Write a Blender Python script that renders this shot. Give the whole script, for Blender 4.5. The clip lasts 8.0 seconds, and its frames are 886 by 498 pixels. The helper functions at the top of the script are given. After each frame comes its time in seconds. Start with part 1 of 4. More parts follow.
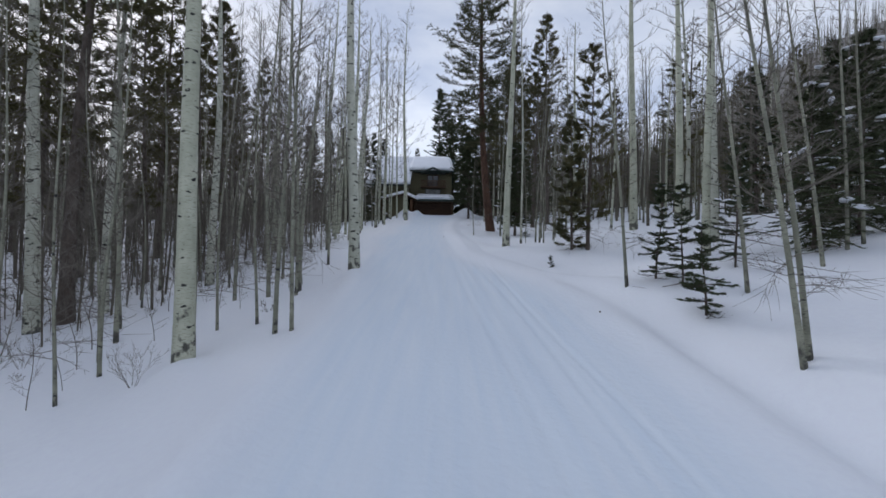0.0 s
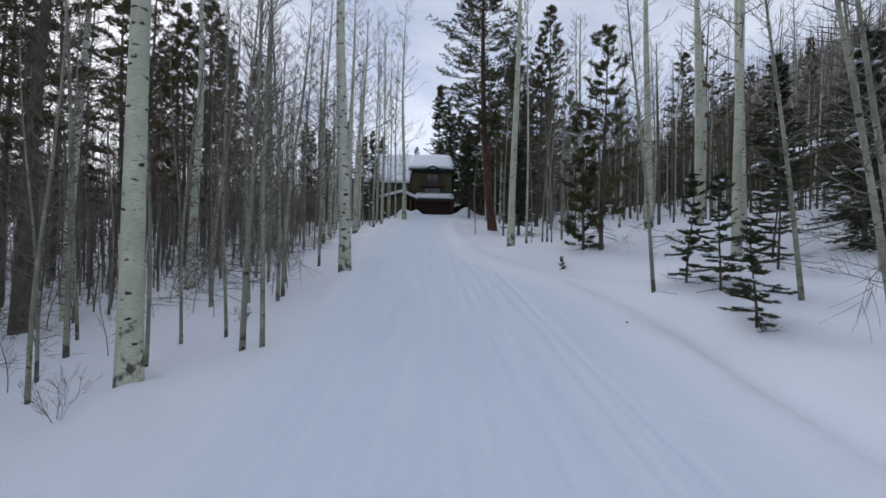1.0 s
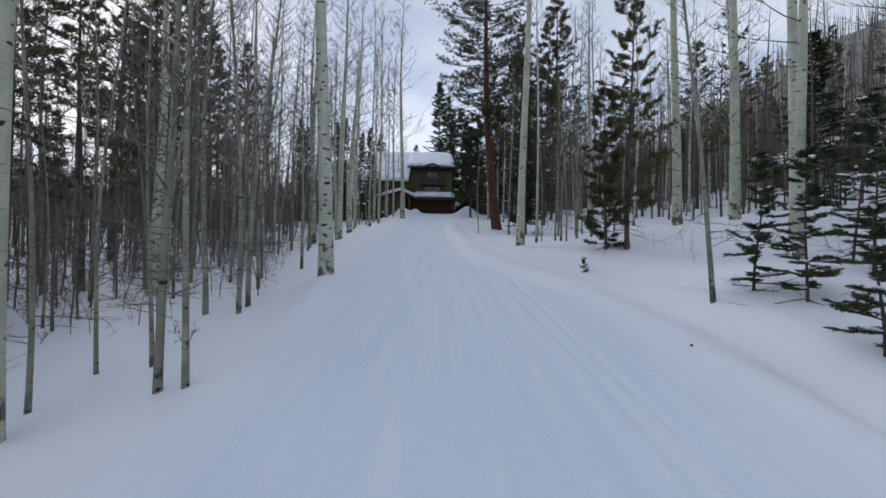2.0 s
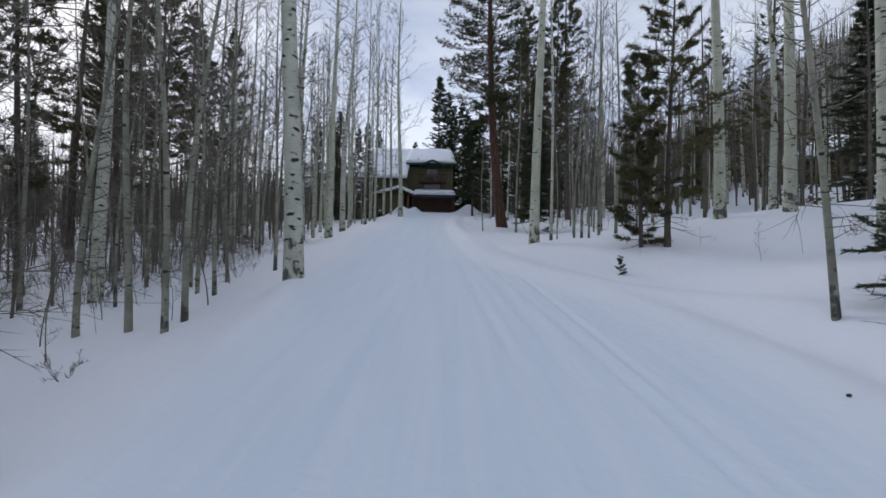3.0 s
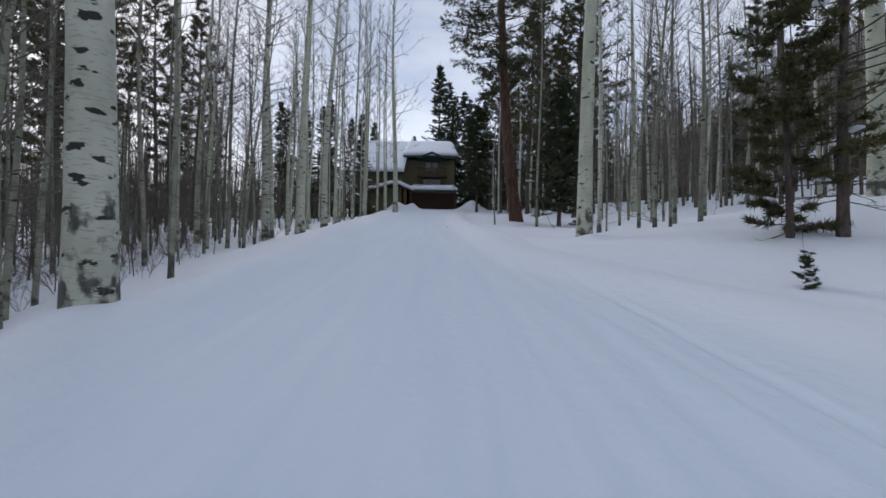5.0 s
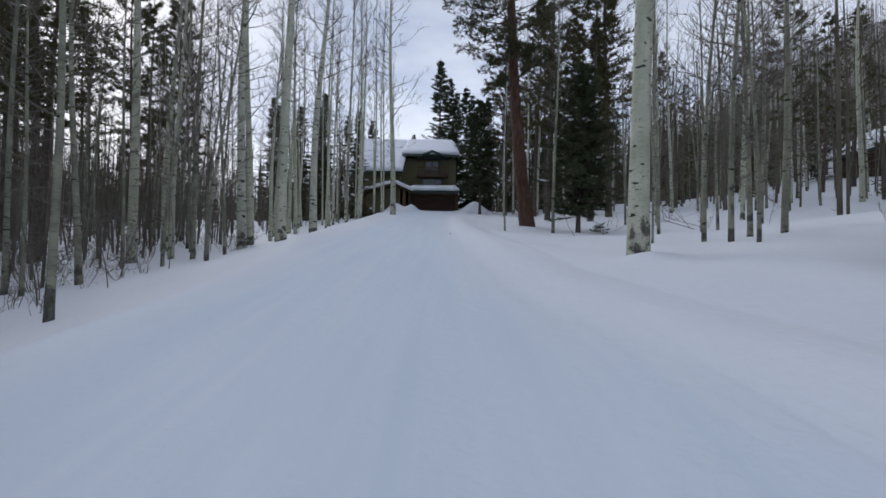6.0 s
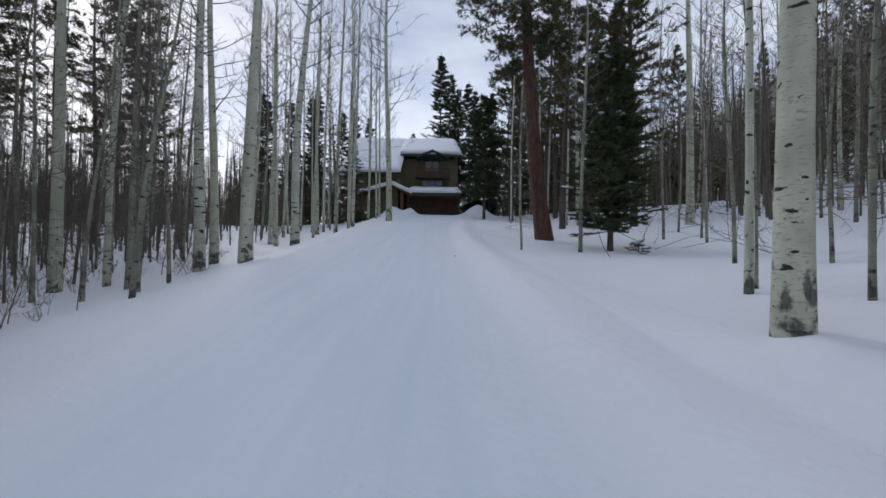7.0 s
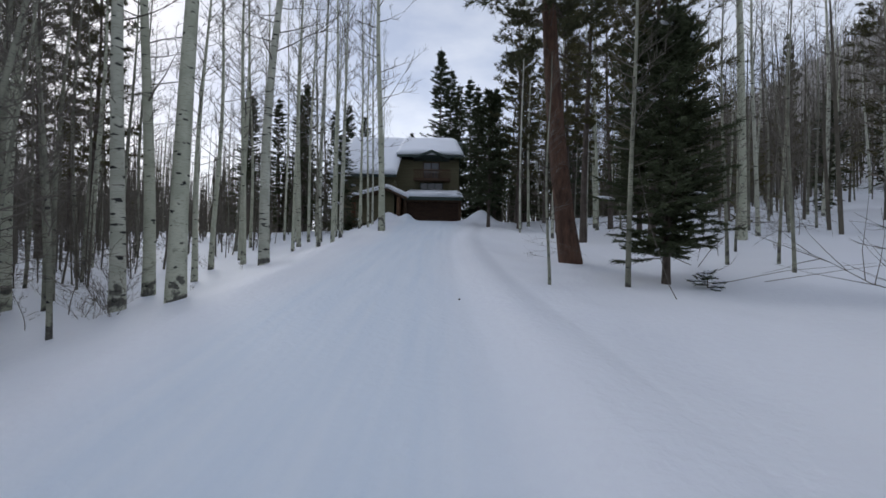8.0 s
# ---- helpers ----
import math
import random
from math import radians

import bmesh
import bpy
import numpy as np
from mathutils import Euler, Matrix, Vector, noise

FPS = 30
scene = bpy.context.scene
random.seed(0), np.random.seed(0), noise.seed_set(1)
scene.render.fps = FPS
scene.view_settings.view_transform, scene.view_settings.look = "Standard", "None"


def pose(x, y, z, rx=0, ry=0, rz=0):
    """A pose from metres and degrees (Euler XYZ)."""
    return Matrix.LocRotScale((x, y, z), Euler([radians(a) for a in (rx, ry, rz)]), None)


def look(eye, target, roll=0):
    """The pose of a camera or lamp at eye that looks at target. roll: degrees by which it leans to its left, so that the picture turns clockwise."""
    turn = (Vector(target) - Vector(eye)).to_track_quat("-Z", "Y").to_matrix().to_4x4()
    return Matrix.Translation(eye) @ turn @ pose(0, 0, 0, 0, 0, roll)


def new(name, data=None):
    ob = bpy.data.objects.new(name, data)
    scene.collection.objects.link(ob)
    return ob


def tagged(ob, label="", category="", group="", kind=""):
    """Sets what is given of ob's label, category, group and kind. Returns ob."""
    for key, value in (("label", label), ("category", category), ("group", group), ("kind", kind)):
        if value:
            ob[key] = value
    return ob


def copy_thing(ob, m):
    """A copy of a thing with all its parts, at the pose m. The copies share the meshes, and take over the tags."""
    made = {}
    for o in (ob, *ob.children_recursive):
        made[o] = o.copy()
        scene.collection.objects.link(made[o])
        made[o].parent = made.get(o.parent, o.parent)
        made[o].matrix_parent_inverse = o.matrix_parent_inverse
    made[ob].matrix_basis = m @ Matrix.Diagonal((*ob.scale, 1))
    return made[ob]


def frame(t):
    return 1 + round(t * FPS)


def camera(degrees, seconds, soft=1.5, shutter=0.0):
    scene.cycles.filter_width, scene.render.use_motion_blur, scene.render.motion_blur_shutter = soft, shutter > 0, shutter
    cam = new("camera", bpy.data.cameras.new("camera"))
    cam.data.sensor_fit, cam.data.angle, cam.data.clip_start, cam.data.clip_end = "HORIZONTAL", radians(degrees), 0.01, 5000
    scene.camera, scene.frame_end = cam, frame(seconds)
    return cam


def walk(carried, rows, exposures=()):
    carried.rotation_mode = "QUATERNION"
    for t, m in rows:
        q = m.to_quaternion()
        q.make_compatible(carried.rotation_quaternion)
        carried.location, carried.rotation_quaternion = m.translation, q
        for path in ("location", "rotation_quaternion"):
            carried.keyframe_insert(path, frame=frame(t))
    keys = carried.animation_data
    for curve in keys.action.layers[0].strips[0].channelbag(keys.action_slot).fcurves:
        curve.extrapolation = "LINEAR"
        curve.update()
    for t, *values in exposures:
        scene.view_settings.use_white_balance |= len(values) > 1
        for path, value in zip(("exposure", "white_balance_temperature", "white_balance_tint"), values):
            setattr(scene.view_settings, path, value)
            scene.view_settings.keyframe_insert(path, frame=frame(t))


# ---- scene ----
cam = camera(88.1, 8.0, soft=1.6)
METRES, EYE, TILT, LEAN, TURN = 21.0, 1.88, 0.0, 0.0, 0.0
ROWS = [
    (0.0, 0.0, 0.0, 0.0, -0.02, 0.81, -1.17),
    (0.5, -0.0005, 0.0299, 0.0003, -0.03, 0.83, -1.14),
    (1.0, -0.0008, 0.0715, 0.0007, -0.04, 0.85, -1.14),
    (1.5, -0.001, 0.1234, 0.0009, -0.03, 0.89, -1.07),
    (3.0, -0.0028, 0.3018, -0.0019, -0.01, 1.09, -1.01),
    (3.5, -0.0034, 0.3653, -0.0039, -0.0, 1.15, -0.98),
    (4.0, -0.005, 0.4308, -0.0056, -0.02, 1.27, -1.01),
    (4.5, -0.0047, 0.4903, -0.0068, 0.02, 1.32, -0.94),
    (6.0, -0.0093, 0.6686, 0.015, 0.05, 1.4, -0.97),
    (6.5, -0.0116, 0.7399, 0.0321, 0.06, 1.36, -0.94),
    (7.0, -0.013, 0.8188, 0.0525, 0.08, 1.31, -0.96),
    (7.5, -0.0138, 0.903, 0.0709, 0.1, 1.35, -0.96),
    (8.0, -0.0135, 0.9891, 0.0916, 0.1, 1.39, -0.97),
]
walk(cam, [(t, pose(0, 0, EYE, TILT, LEAN, TURN) @ pose(METRES * x, METRES * y, METRES * z, 90 + pitch, roll, yaw)) for t, x, y, z, yaw, pitch, roll in ROWS],
     [(0.0, -0.06, 5930, 11), (8.0, -0.06, 5960, 11)])

# ---- world, sun and exposure ----
world = bpy.data.worlds.new("world")
scene.world = world
world.use_nodes = True
wn, wl = world.node_tree.nodes, world.node_tree.links
wn.clear()
SUN_EL, SUN_AZ = radians(24), radians(-38)
sky = wn.new("ShaderNodeTexSky")
sky.sky_type, sky.sun_disc = "NISHITA", False
sky.sun_elevation, sky.sun_rotation = SUN_EL, SUN_AZ
sky_bg = wn.new("ShaderNodeBackground")
sky_bg.inputs["Strength"].default_value = 0.15
wl.new(sky.outputs[0], sky_bg.inputs["Color"])
coord = wn.new("ShaderNodeTexCoord")
stretch = wn.new("ShaderNodeMapping")
stretch.inputs["Scale"].default_value = (2.2, 2.2, 5.5)
stretch.inputs["Rotation"].default_value = (0.15, 0.25, 0.3)
wl.new(coord.outputs["Generated"], stretch.inputs["Vector"])
cloud = wn.new("ShaderNodeTexNoise")
cloud.inputs["Scale"].default_value, cloud.inputs["Detail"].default_value = 1.6, 7.0
cloud.inputs["Roughness"].default_value = 0.55
wl.new(stretch.outputs[0], cloud.inputs["Vector"])
shade = wn.new("ShaderNodeValToRGB")
shade.color_ramp.elements[0].position, shade.color_ramp.elements[0].color = 0.36, (0.61, 0.655, 0.77, 1)
shade.color_ramp.elements[1].position, shade.color_ramp.elements[1].color = 0.64, (0.95, 0.955, 0.985, 1)
wl.new(cloud.outputs["Fac"], shade.inputs["Fac"])
cloud_bg = wn.new("ShaderNodeBackground")
updir = wn.new("ShaderNodeSeparateXYZ")
wl.new(coord.outputs["Generated"], updir.inputs[0])
glow = wn.new("ShaderNodeMapRange")
glow.interpolation_type = "SMOOTHSTEP"
glow.inputs["From Min"].default_value, glow.inputs["From Max"].default_value = 0.02, 0.75
glow.inputs["To Min"].default_value, glow.inputs["To Max"].default_value = 1.06, 0.73
wl.new(updir.outputs["Z"], glow.inputs["Value"])
wl.new(glow.outputs[0], cloud_bg.inputs["Strength"])
wl.new(shade.outputs[0], cloud_bg.inputs["Color"])
cover = wn.new("ShaderNodeMixShader")
cover.inputs[0].default_value = 0.85
wl.new(sky_bg.outputs[0], cover.inputs[1])
wl.new(cloud_bg.outputs[0], cover.inputs[2])
w_out = wn.new("ShaderNodeOutputWorld")
wl.new(cover.outputs[0], w_out.inputs["Surface"])

sun = new("sun", bpy.data.lights.new("sun", "SUN"))
sun.data.energy, sun.data.angle, sun.data.color = 1.5, radians(26), (1.0, 0.955, 0.90)
sun.matrix_world = look((0, 0, 0), (-math.sin(SUN_AZ) * math.cos(SUN_EL), -math.cos(SUN_AZ) * math.cos(SUN_EL), -math.sin(SUN_EL)))


# ---- materials ----
def material(name, rough=0.8, metal=0.0, spec=0.3):
    m = bpy.data.materials.new(name)
    m.use_nodes = True
    b = m.node_tree.nodes["Principled BSDF"]
    b.inputs["Roughness"].default_value, b.inputs["Metallic"].default_value = rough, metal
    b.inputs["Specular IOR Level"].default_value = spec
    return m, m.node_tree.nodes, m.node_tree.links, b


def rgb(c):
    return (*c, 1)


def place(nodes, links, scale, by_object=True):
    """Object coordinates, shifted for each object, stretched by scale."""
    tc, mp = nodes.new("ShaderNodeTexCoord"), nodes.new("ShaderNodeMapping")
    mp.inputs["Scale"].default_value = scale
    links.new(tc.outputs["Object"], mp.inputs["Vector"])
    if by_object:
        info, mul = nodes.new("ShaderNodeObjectInfo"), nodes.new("ShaderNodeMath")
        mul.operation = "MULTIPLY"
        mul.inputs[1].default_value = 60
        links.new(info.outputs["Random"], mul.inputs[0])
        links.new(mul.outputs[0], mp.inputs["Location"])
    return mp.outputs[0], tc.outputs["Object"]


def noise_fac(nodes, links, vec, scale, detail=4, lo=0.3, hi=0.7):
    n, r = nodes.new("ShaderNodeTexNoise"), nodes.new("ShaderNodeMapRange")
    n.inputs["Scale"].default_value, n.inputs["Detail"].default_value = scale, detail
    links.new(vec, n.inputs["Vector"])
    r.inputs["From Min"].default_value, r.inputs["From Max"].default_value = lo, hi
    links.new(n.outputs["Fac"], r.inputs["Value"])
    return r.outputs[0]


def blend(nodes, links, fac, a, b, how="MIX"):
    x = nodes.new("ShaderNodeMix")
    x.data_type, x.blend_type = "RGBA", how
    for sock, v in ((x.inputs["Factor"], fac), (x.inputs["A"], a), (x.inputs["B"], b)):
        if isinstance(v, (int, float)):
            sock.default_value = v
        elif isinstance(v, tuple):
            sock.default_value = rgb(v)
        else:
            links.new(v, sock)
    return x.outputs["Result"]


def bumped(nodes, links, bsdf, height, strength, dist):
    b = nodes.new("ShaderNodeBump")
    b.inputs["Strength"].default_value, b.inputs["Distance"].default_value = strength, dist
    links.new(height, b.inputs["Height"])
    links.new(b.outputs[0], bsdf.inputs["Normal"])


def mottled(name, dark, light, scale=(1, 1, 1), size=4.0, fine=40.0, rough=0.85, bump=0.3, dist=0.01, metal=0.0):
    m, n, l, b = material(name, rough, metal)
    vec, _ = place(n, l, scale)
    f1, f2 = noise_fac(n, l, vec, size), noise_fac(n, l, vec, fine, 3)
    mid = tuple((p + q) / 2 for p, q in zip(dark, light))
    c1 = blend(n, l, f1, dark, light)
    c2 = blend(n, l, f2, dark, mid)
    l.new(blend(n, l, 0.4, c1, c2), b.inputs["Base Color"])
    bumped(n, l, b, f2, bump, dist)
    return m


def snow_material(name, fine=9.0, dist=0.02, packed=False):
    m, n, l, b = material(name, 0.65, spec=0.25)
    vec, _ = place(n, l, (1, 1, 1), False)
    f1, f2 = noise_fac(n, l, vec, 0.35, 3), noise_fac(n, l, vec, fine, 6)
    c = blend(n, l, f1, (0.782, 0.802, 0.858), (0.832, 0.846, 0.886))
    c = blend(n, l, f2, c, (0.82, 0.845, 0.885))
    if packed:
        # driven snow is icier and bluer, in streaks along the drive
        at = n.new("ShaderNodeAttribute")
        at.attribute_name = "packed"
        mp = n.new("ShaderNodeMapping")
        mp.inputs["Scale"].default_value = (5.0, 0.22, 1)
        l.new(vec, mp.inputs["Vector"])
        streak = noise_fac(n, l, mp.outputs[0], 1.0, 4, 0.3, 0.7)
        ice = blend(n, l, streak, (0.70, 0.775, 0.86), (0.755, 0.812, 0.875))
        c = blend(n, l, at.outputs["Fac"], c, ice)
        # far hillsides: brown brush and trunks hide most of the snow
        far = n.new("ShaderNodeAttribute")
        far.attribute_name = "brush"
        b1, b2 = noise_fac(n, l, vec, 0.22, 5), noise_fac(n, l, vec, 0.9, 4, 0.35, 0.65)
        scrub = blend(n, l, b1, (0.055, 0.05, 0.036), (0.125, 0.105, 0.08))
        scrub = blend(n, l, b2, scrub, (0.075, 0.066, 0.05))
        c = blend(n, l, far.outputs["Fac"], c, scrub)
    l.new(c, b.inputs["Base Color"])
    bumped(n, l, b, f2, 0.35, dist)
    return m


def aspen_bark(name, pale, grey, scar=0.5):
    m, n, l, b = material(name, 0.8, spec=0.2)
    vec, raw = place(n, l, (1, 1, 1))
    tone = noise_fac(n, l, vec, 2.2, 5, 0.35, 0.65)
    base = blend(n, l, tone, grey, pale)
    # thin sideways lenticels
    mp = n.new("ShaderNodeMapping")
    mp.inputs["Scale"].default_value = (9, 9, 60)
    l.new(vec, mp.inputs["Vector"])
    lines = noise_fac(n, l, mp.outputs[0], 1.0, 2, 0.56, 0.66)
    base = blend(n, l, lines, base, tuple(v * 0.84 for v in grey))
    # black branch scars
    mp2 = n.new("ShaderNodeMapping")
    mp2.inputs["Scale"].default_value = (5.0, 5.0, 13.0)
    l.new(vec, mp2.inputs["Vector"])
    warp = noise_fac(n, l, mp2.outputs[0], 1.5, 5, 0.25, 0.75)
    vor = n.new("ShaderNodeTexVoronoi")
    vor.inputs["Scale"].default_value = 0.62
    l.new(mp2.outputs[0], vor.inputs["Vector"])
    add = n.new("ShaderNodeMath")
    add.operation = "MULTIPLY_ADD"
    add.inputs[1].default_value = 0.62
    l.new(warp, add.inputs[0])
    l.new(vor.outputs["Distance"], add.inputs[2])
    eye = n.new("ShaderNodeMapRange")
    eye.inputs["From Min"].default_value, eye.inputs["From Max"].default_value = scar - 0.06, scar
    eye.inputs["To Min"].default_value, eye.inputs["To Max"].default_value = 1, 0
    l.new(add.outputs[0], eye.inputs["Value"])
    base = blend(n, l, eye.outputs[0], base, (0.035, 0.035, 0.033))
    # furrowed black bark at the foot, broken by noise
    sep = n.new("ShaderNodeSeparateXYZ")
    l.new(raw, sep.inputs[0])
    rough_edge = noise_fac(n, l, vec, 4.5, 5, 0.3, 0.7)
    ht = n.new("ShaderNodeMath")
    ht.operation = "MULTIPLY_ADD"
    ht.inputs[1].default_value = -2.0
    l.new(rough_edge, ht.inputs[0])
    l.new(sep.outputs["Z"], ht.inputs[2])
    foot = n.new("ShaderNodeMapRange")
    foot.inputs["From Min"].default_value, foot.inputs["From Max"].default_value = -1.12, -0.72
    foot.inputs["To Min"].default_value, foot.inputs["To Max"].default_value = 0.9, 0
    l.new(ht.outputs[0], foot.inputs["Value"])
    furrow = n.new("ShaderNodeMapping")
    furrow.inputs["Scale"].default_value = (1, 1, 0.28)
    l.new(vec, furrow.inputs["Vector"])
    crust = blend(n, l, noise_fac(n, l, furrow.outputs[0], 22.0, 5), (0.022, 0.021, 0.02), (0.125, 0.12, 0.105))
    base = blend(n, l, foot.outputs[0], base, crust)
    l.new(base, b.inputs["Base Color"])
    bumped(n, l, b, lines, 0.4, 0.01)
    return m


def needle_material(name, dark, light):
    m, n, l, b = material(name, 0.75, spec=0.15)
    geo = n.new("ShaderNodeNewGeometry")
    info = n.new("ShaderNodeObjectInfo")
    c = blend(n, l, geo.outputs["Random Per Island"], dark, light)
    warm = tuple(v * k for v, k in zip(light, (1.25, 1.0, 0.75)))
    l.new(blend(n, l, info.outputs["Random"], c, blend(n, l, 0.4, c, warm)), b.inputs["Base Color"])
    return m


SNOW = snow_material("snow", packed=True)
SNOW_CAP = snow_material("snow_cap", 14.0, 0.03)
BARK = aspen_bark("aspen_bark", (0.52, 0.525, 0.41), (0.38, 0.39, 0.295), 0.47)
BARK_SCARRED = aspen_bark("scarred_aspen_bark", (0.55, 0.55, 0.455), (0.40, 0.405, 0.325), 0.545)
BARK_THIN = aspen_bark("young_aspen_bark", (0.31, 0.31, 0.235), (0.18, 0.18, 0.138), 0.46)
TWIG = mottled("twig_bark", (0.095, 0.083, 0.068), (0.205, 0.18, 0.15), size=2, fine=20)
PINE_BARK = mottled("pine_bark", (0.055, 0.043, 0.036), (0.17, 0.138, 0.112), (1, 1, 0.35), 9, 45, bump=0.8, dist=0.03)
FAR_STEM = mottled("grey_stem_bark", (0.075, 0.064, 0.048), (0.20, 0.18, 0.14), (1, 1, 0.3), 3, 12)
RED_BARK = mottled("red_pine_bark", (0.05, 0.028, 0.020), (0.19, 0.105, 0.068), (1, 1, 0.3), 8, 40, bump=0.9, dist=0.04)
NEEDLES = needle_material("pine_needles", (0.042, 0.045, 0.023), (0.115, 0.116, 0.058))
NEEDLES_FIR = needle_material("fir_needles", (0.028, 0.041, 0.024), (0.078, 0.098, 0.057))
SIDING = mottled("olive_siding", (0.115, 0.105, 0.062), (0.175, 0.158, 0.095), (0.4, 1, 6), 2, 30, bump=0.2)
TRIM = mottled("green_trim", (0.035, 0.05, 0.045), (0.07, 0.09, 0.08), (0.3, 1, 3), 3, 30)
WOOD = mottled("brown_wood", (0.05, 0.03, 0.019), (0.11, 0.067, 0.04), (1, 1, 0.25), 5, 30)
DOOR = mottled("garage_door_wood", (0.030, 0.018, 0.012), (0.065, 0.036, 0.022), (0.3, 1, 1), 4, 30)
LOG = mottled("log_wood", (0.08, 0.042, 0.024), (0.19, 0.105, 0.058), (1, 1, 0.2), 6, 30)
GLASS, gn, gl, gb = material("dark_window_glass", 0.06, spec=0.6)
gb.inputs["Base Color"].default_value = (0.02, 0.024, 0.03, 1)


# ---- helpers for meshes ----
def mesh_of(name, verts, faces, mat, smooth=False):
    me = bpy.data.meshes.new(name)
    me.from_pydata(verts, [], faces)
    me.materials.append(mat)
    if smooth:
        me.shade_smooth()
    return me


def part(name, me, parent, label="", at=(0, 0, 0), kind=""):
    ob = new(name, me)
    ob.parent = parent
    ob.location = at
    return tagged(ob, label, kind=kind)


def part_bm(name, bm, mat, parent, label=""):
    me = bpy.data.meshes.new(name)
    bm.to_mesh(me)
    bm.free()
    me.materials.append(mat)
    return part(name, me, parent, label)


def thing(name, label, category, group="", kind="", at=(0, 0, 0)):
    ob = new(name)
    ob.location = at
    ob.empty_display_size = 0.2
    return tagged(ob, label, category, group, kind)


def box(bm, lo, hi, bevel=0.0):
    """Adds a box between two corners."""
    lo, hi = Vector(lo), Vector(hi)
    got = bmesh.ops.create_cube(bm, size=1, matrix=Matrix.LocRotScale((lo + hi) / 2, None, hi - lo))["verts"]
    if bevel:
        edges = list({e for v in got for e in v.link_edges})
        bmesh.ops.bevel(bm, geom=edges, offset=bevel, segments=2, affect="EDGES")
    return bm


def prism(bm, outline, axis, lo, hi):
    """Adds a solid: an outline of 2D points pushed along axis ('x' or 'y') from lo to hi."""
    def v3(p, d):
        return (d, p[0], p[1]) if axis == "x" else (p[0], d, p[1])
    a = [bm.verts.new(v3(p, lo)) for p in outline]
    b = [bm.verts.new(v3(p, hi)) for p in outline]
    n = len(outline)
    for i in range(n):
        bm.faces.new((a[i], a[(i + 1) % n], b[(i + 1) % n], b[i]))
    bm.faces.new(a[::-1])
    bm.faces.new(b)
    bmesh.ops.recalc_face_normals(bm, faces=bm.faces)
    return bm


def tube(verts, faces, pts, radii, sides):
    """Adds a tapered tube along pts to the lists."""
    start = len(verts)
    n = len(pts)
    for i in range(n):
        d = (pts[min(i + 1, n - 1)] - pts[max(i - 1, 0)]).normalized()
        u = d.cross(Vector((0, 0, 1)) if abs(d.z) < 0.9 else Vector((1, 0, 0))).normalized()
        w = d.cross(u)
        for k in range(sides):
            a = 2 * math.pi * k / sides
            verts.append(pts[i] + (u * math.cos(a) + w * math.sin(a)) * radii[i])
    for i in range(n - 1):
        for k in range(sides):
            a, b = start + i * sides + k, start + i * sides + (k + 1) % sides
            faces.append((a, a + sides, b + sides, b))


# ---- the lie of the land ----
def smooth(a, b, x):
    t = min(1.0, max(0.0, (x - a) / (b - a)))
    return t * t * (3 - 2 * t)


def middle(y):
    """The middle of the ploughed strip."""
    return 0.75 - 0.038 * max(-20.0, min(y, 62.0))


def right_edge(y):
    """Where the ploughed strip meets its eastern bank."""
    return 4.0 - 3.1 * smooth(11, 22, y) - 0.5 * smooth(22, 34, y) + 1.2 * smooth(38, 58, y)


def track(y):
    """The line on which wheels run."""
    return 0.62 - 0.055 * max(-20.0, min(y, 30.0)) - 0.01 * max(0.0, min(y, 60.0) - 30)


def drive_z(y):
    if y < 60:
        return -0.83 + 0.132 * max(y, -40) + 0.04 * min(0, y + 40)
    return 7.09 + 0.2 * (1 - math.exp(-(y - 60) / 1.6)) + 0.012 * (y - 60)


RUTS = ((-1.75, 0.18, 0.03, 1.0), (-0.95, 0.20, 0.03, 2.1), (-0.30, 0.14, 0.025, 3.7), (0.35, 0.20, 0.03, 4.4),
        (0.80, 0.09, 0.035, 5.2), (1.25, 0.16, 0.04, 0.4), (1.6, 0.08, 0.03, 2.9), (1.95, 0.07, 0.055, 6.6))


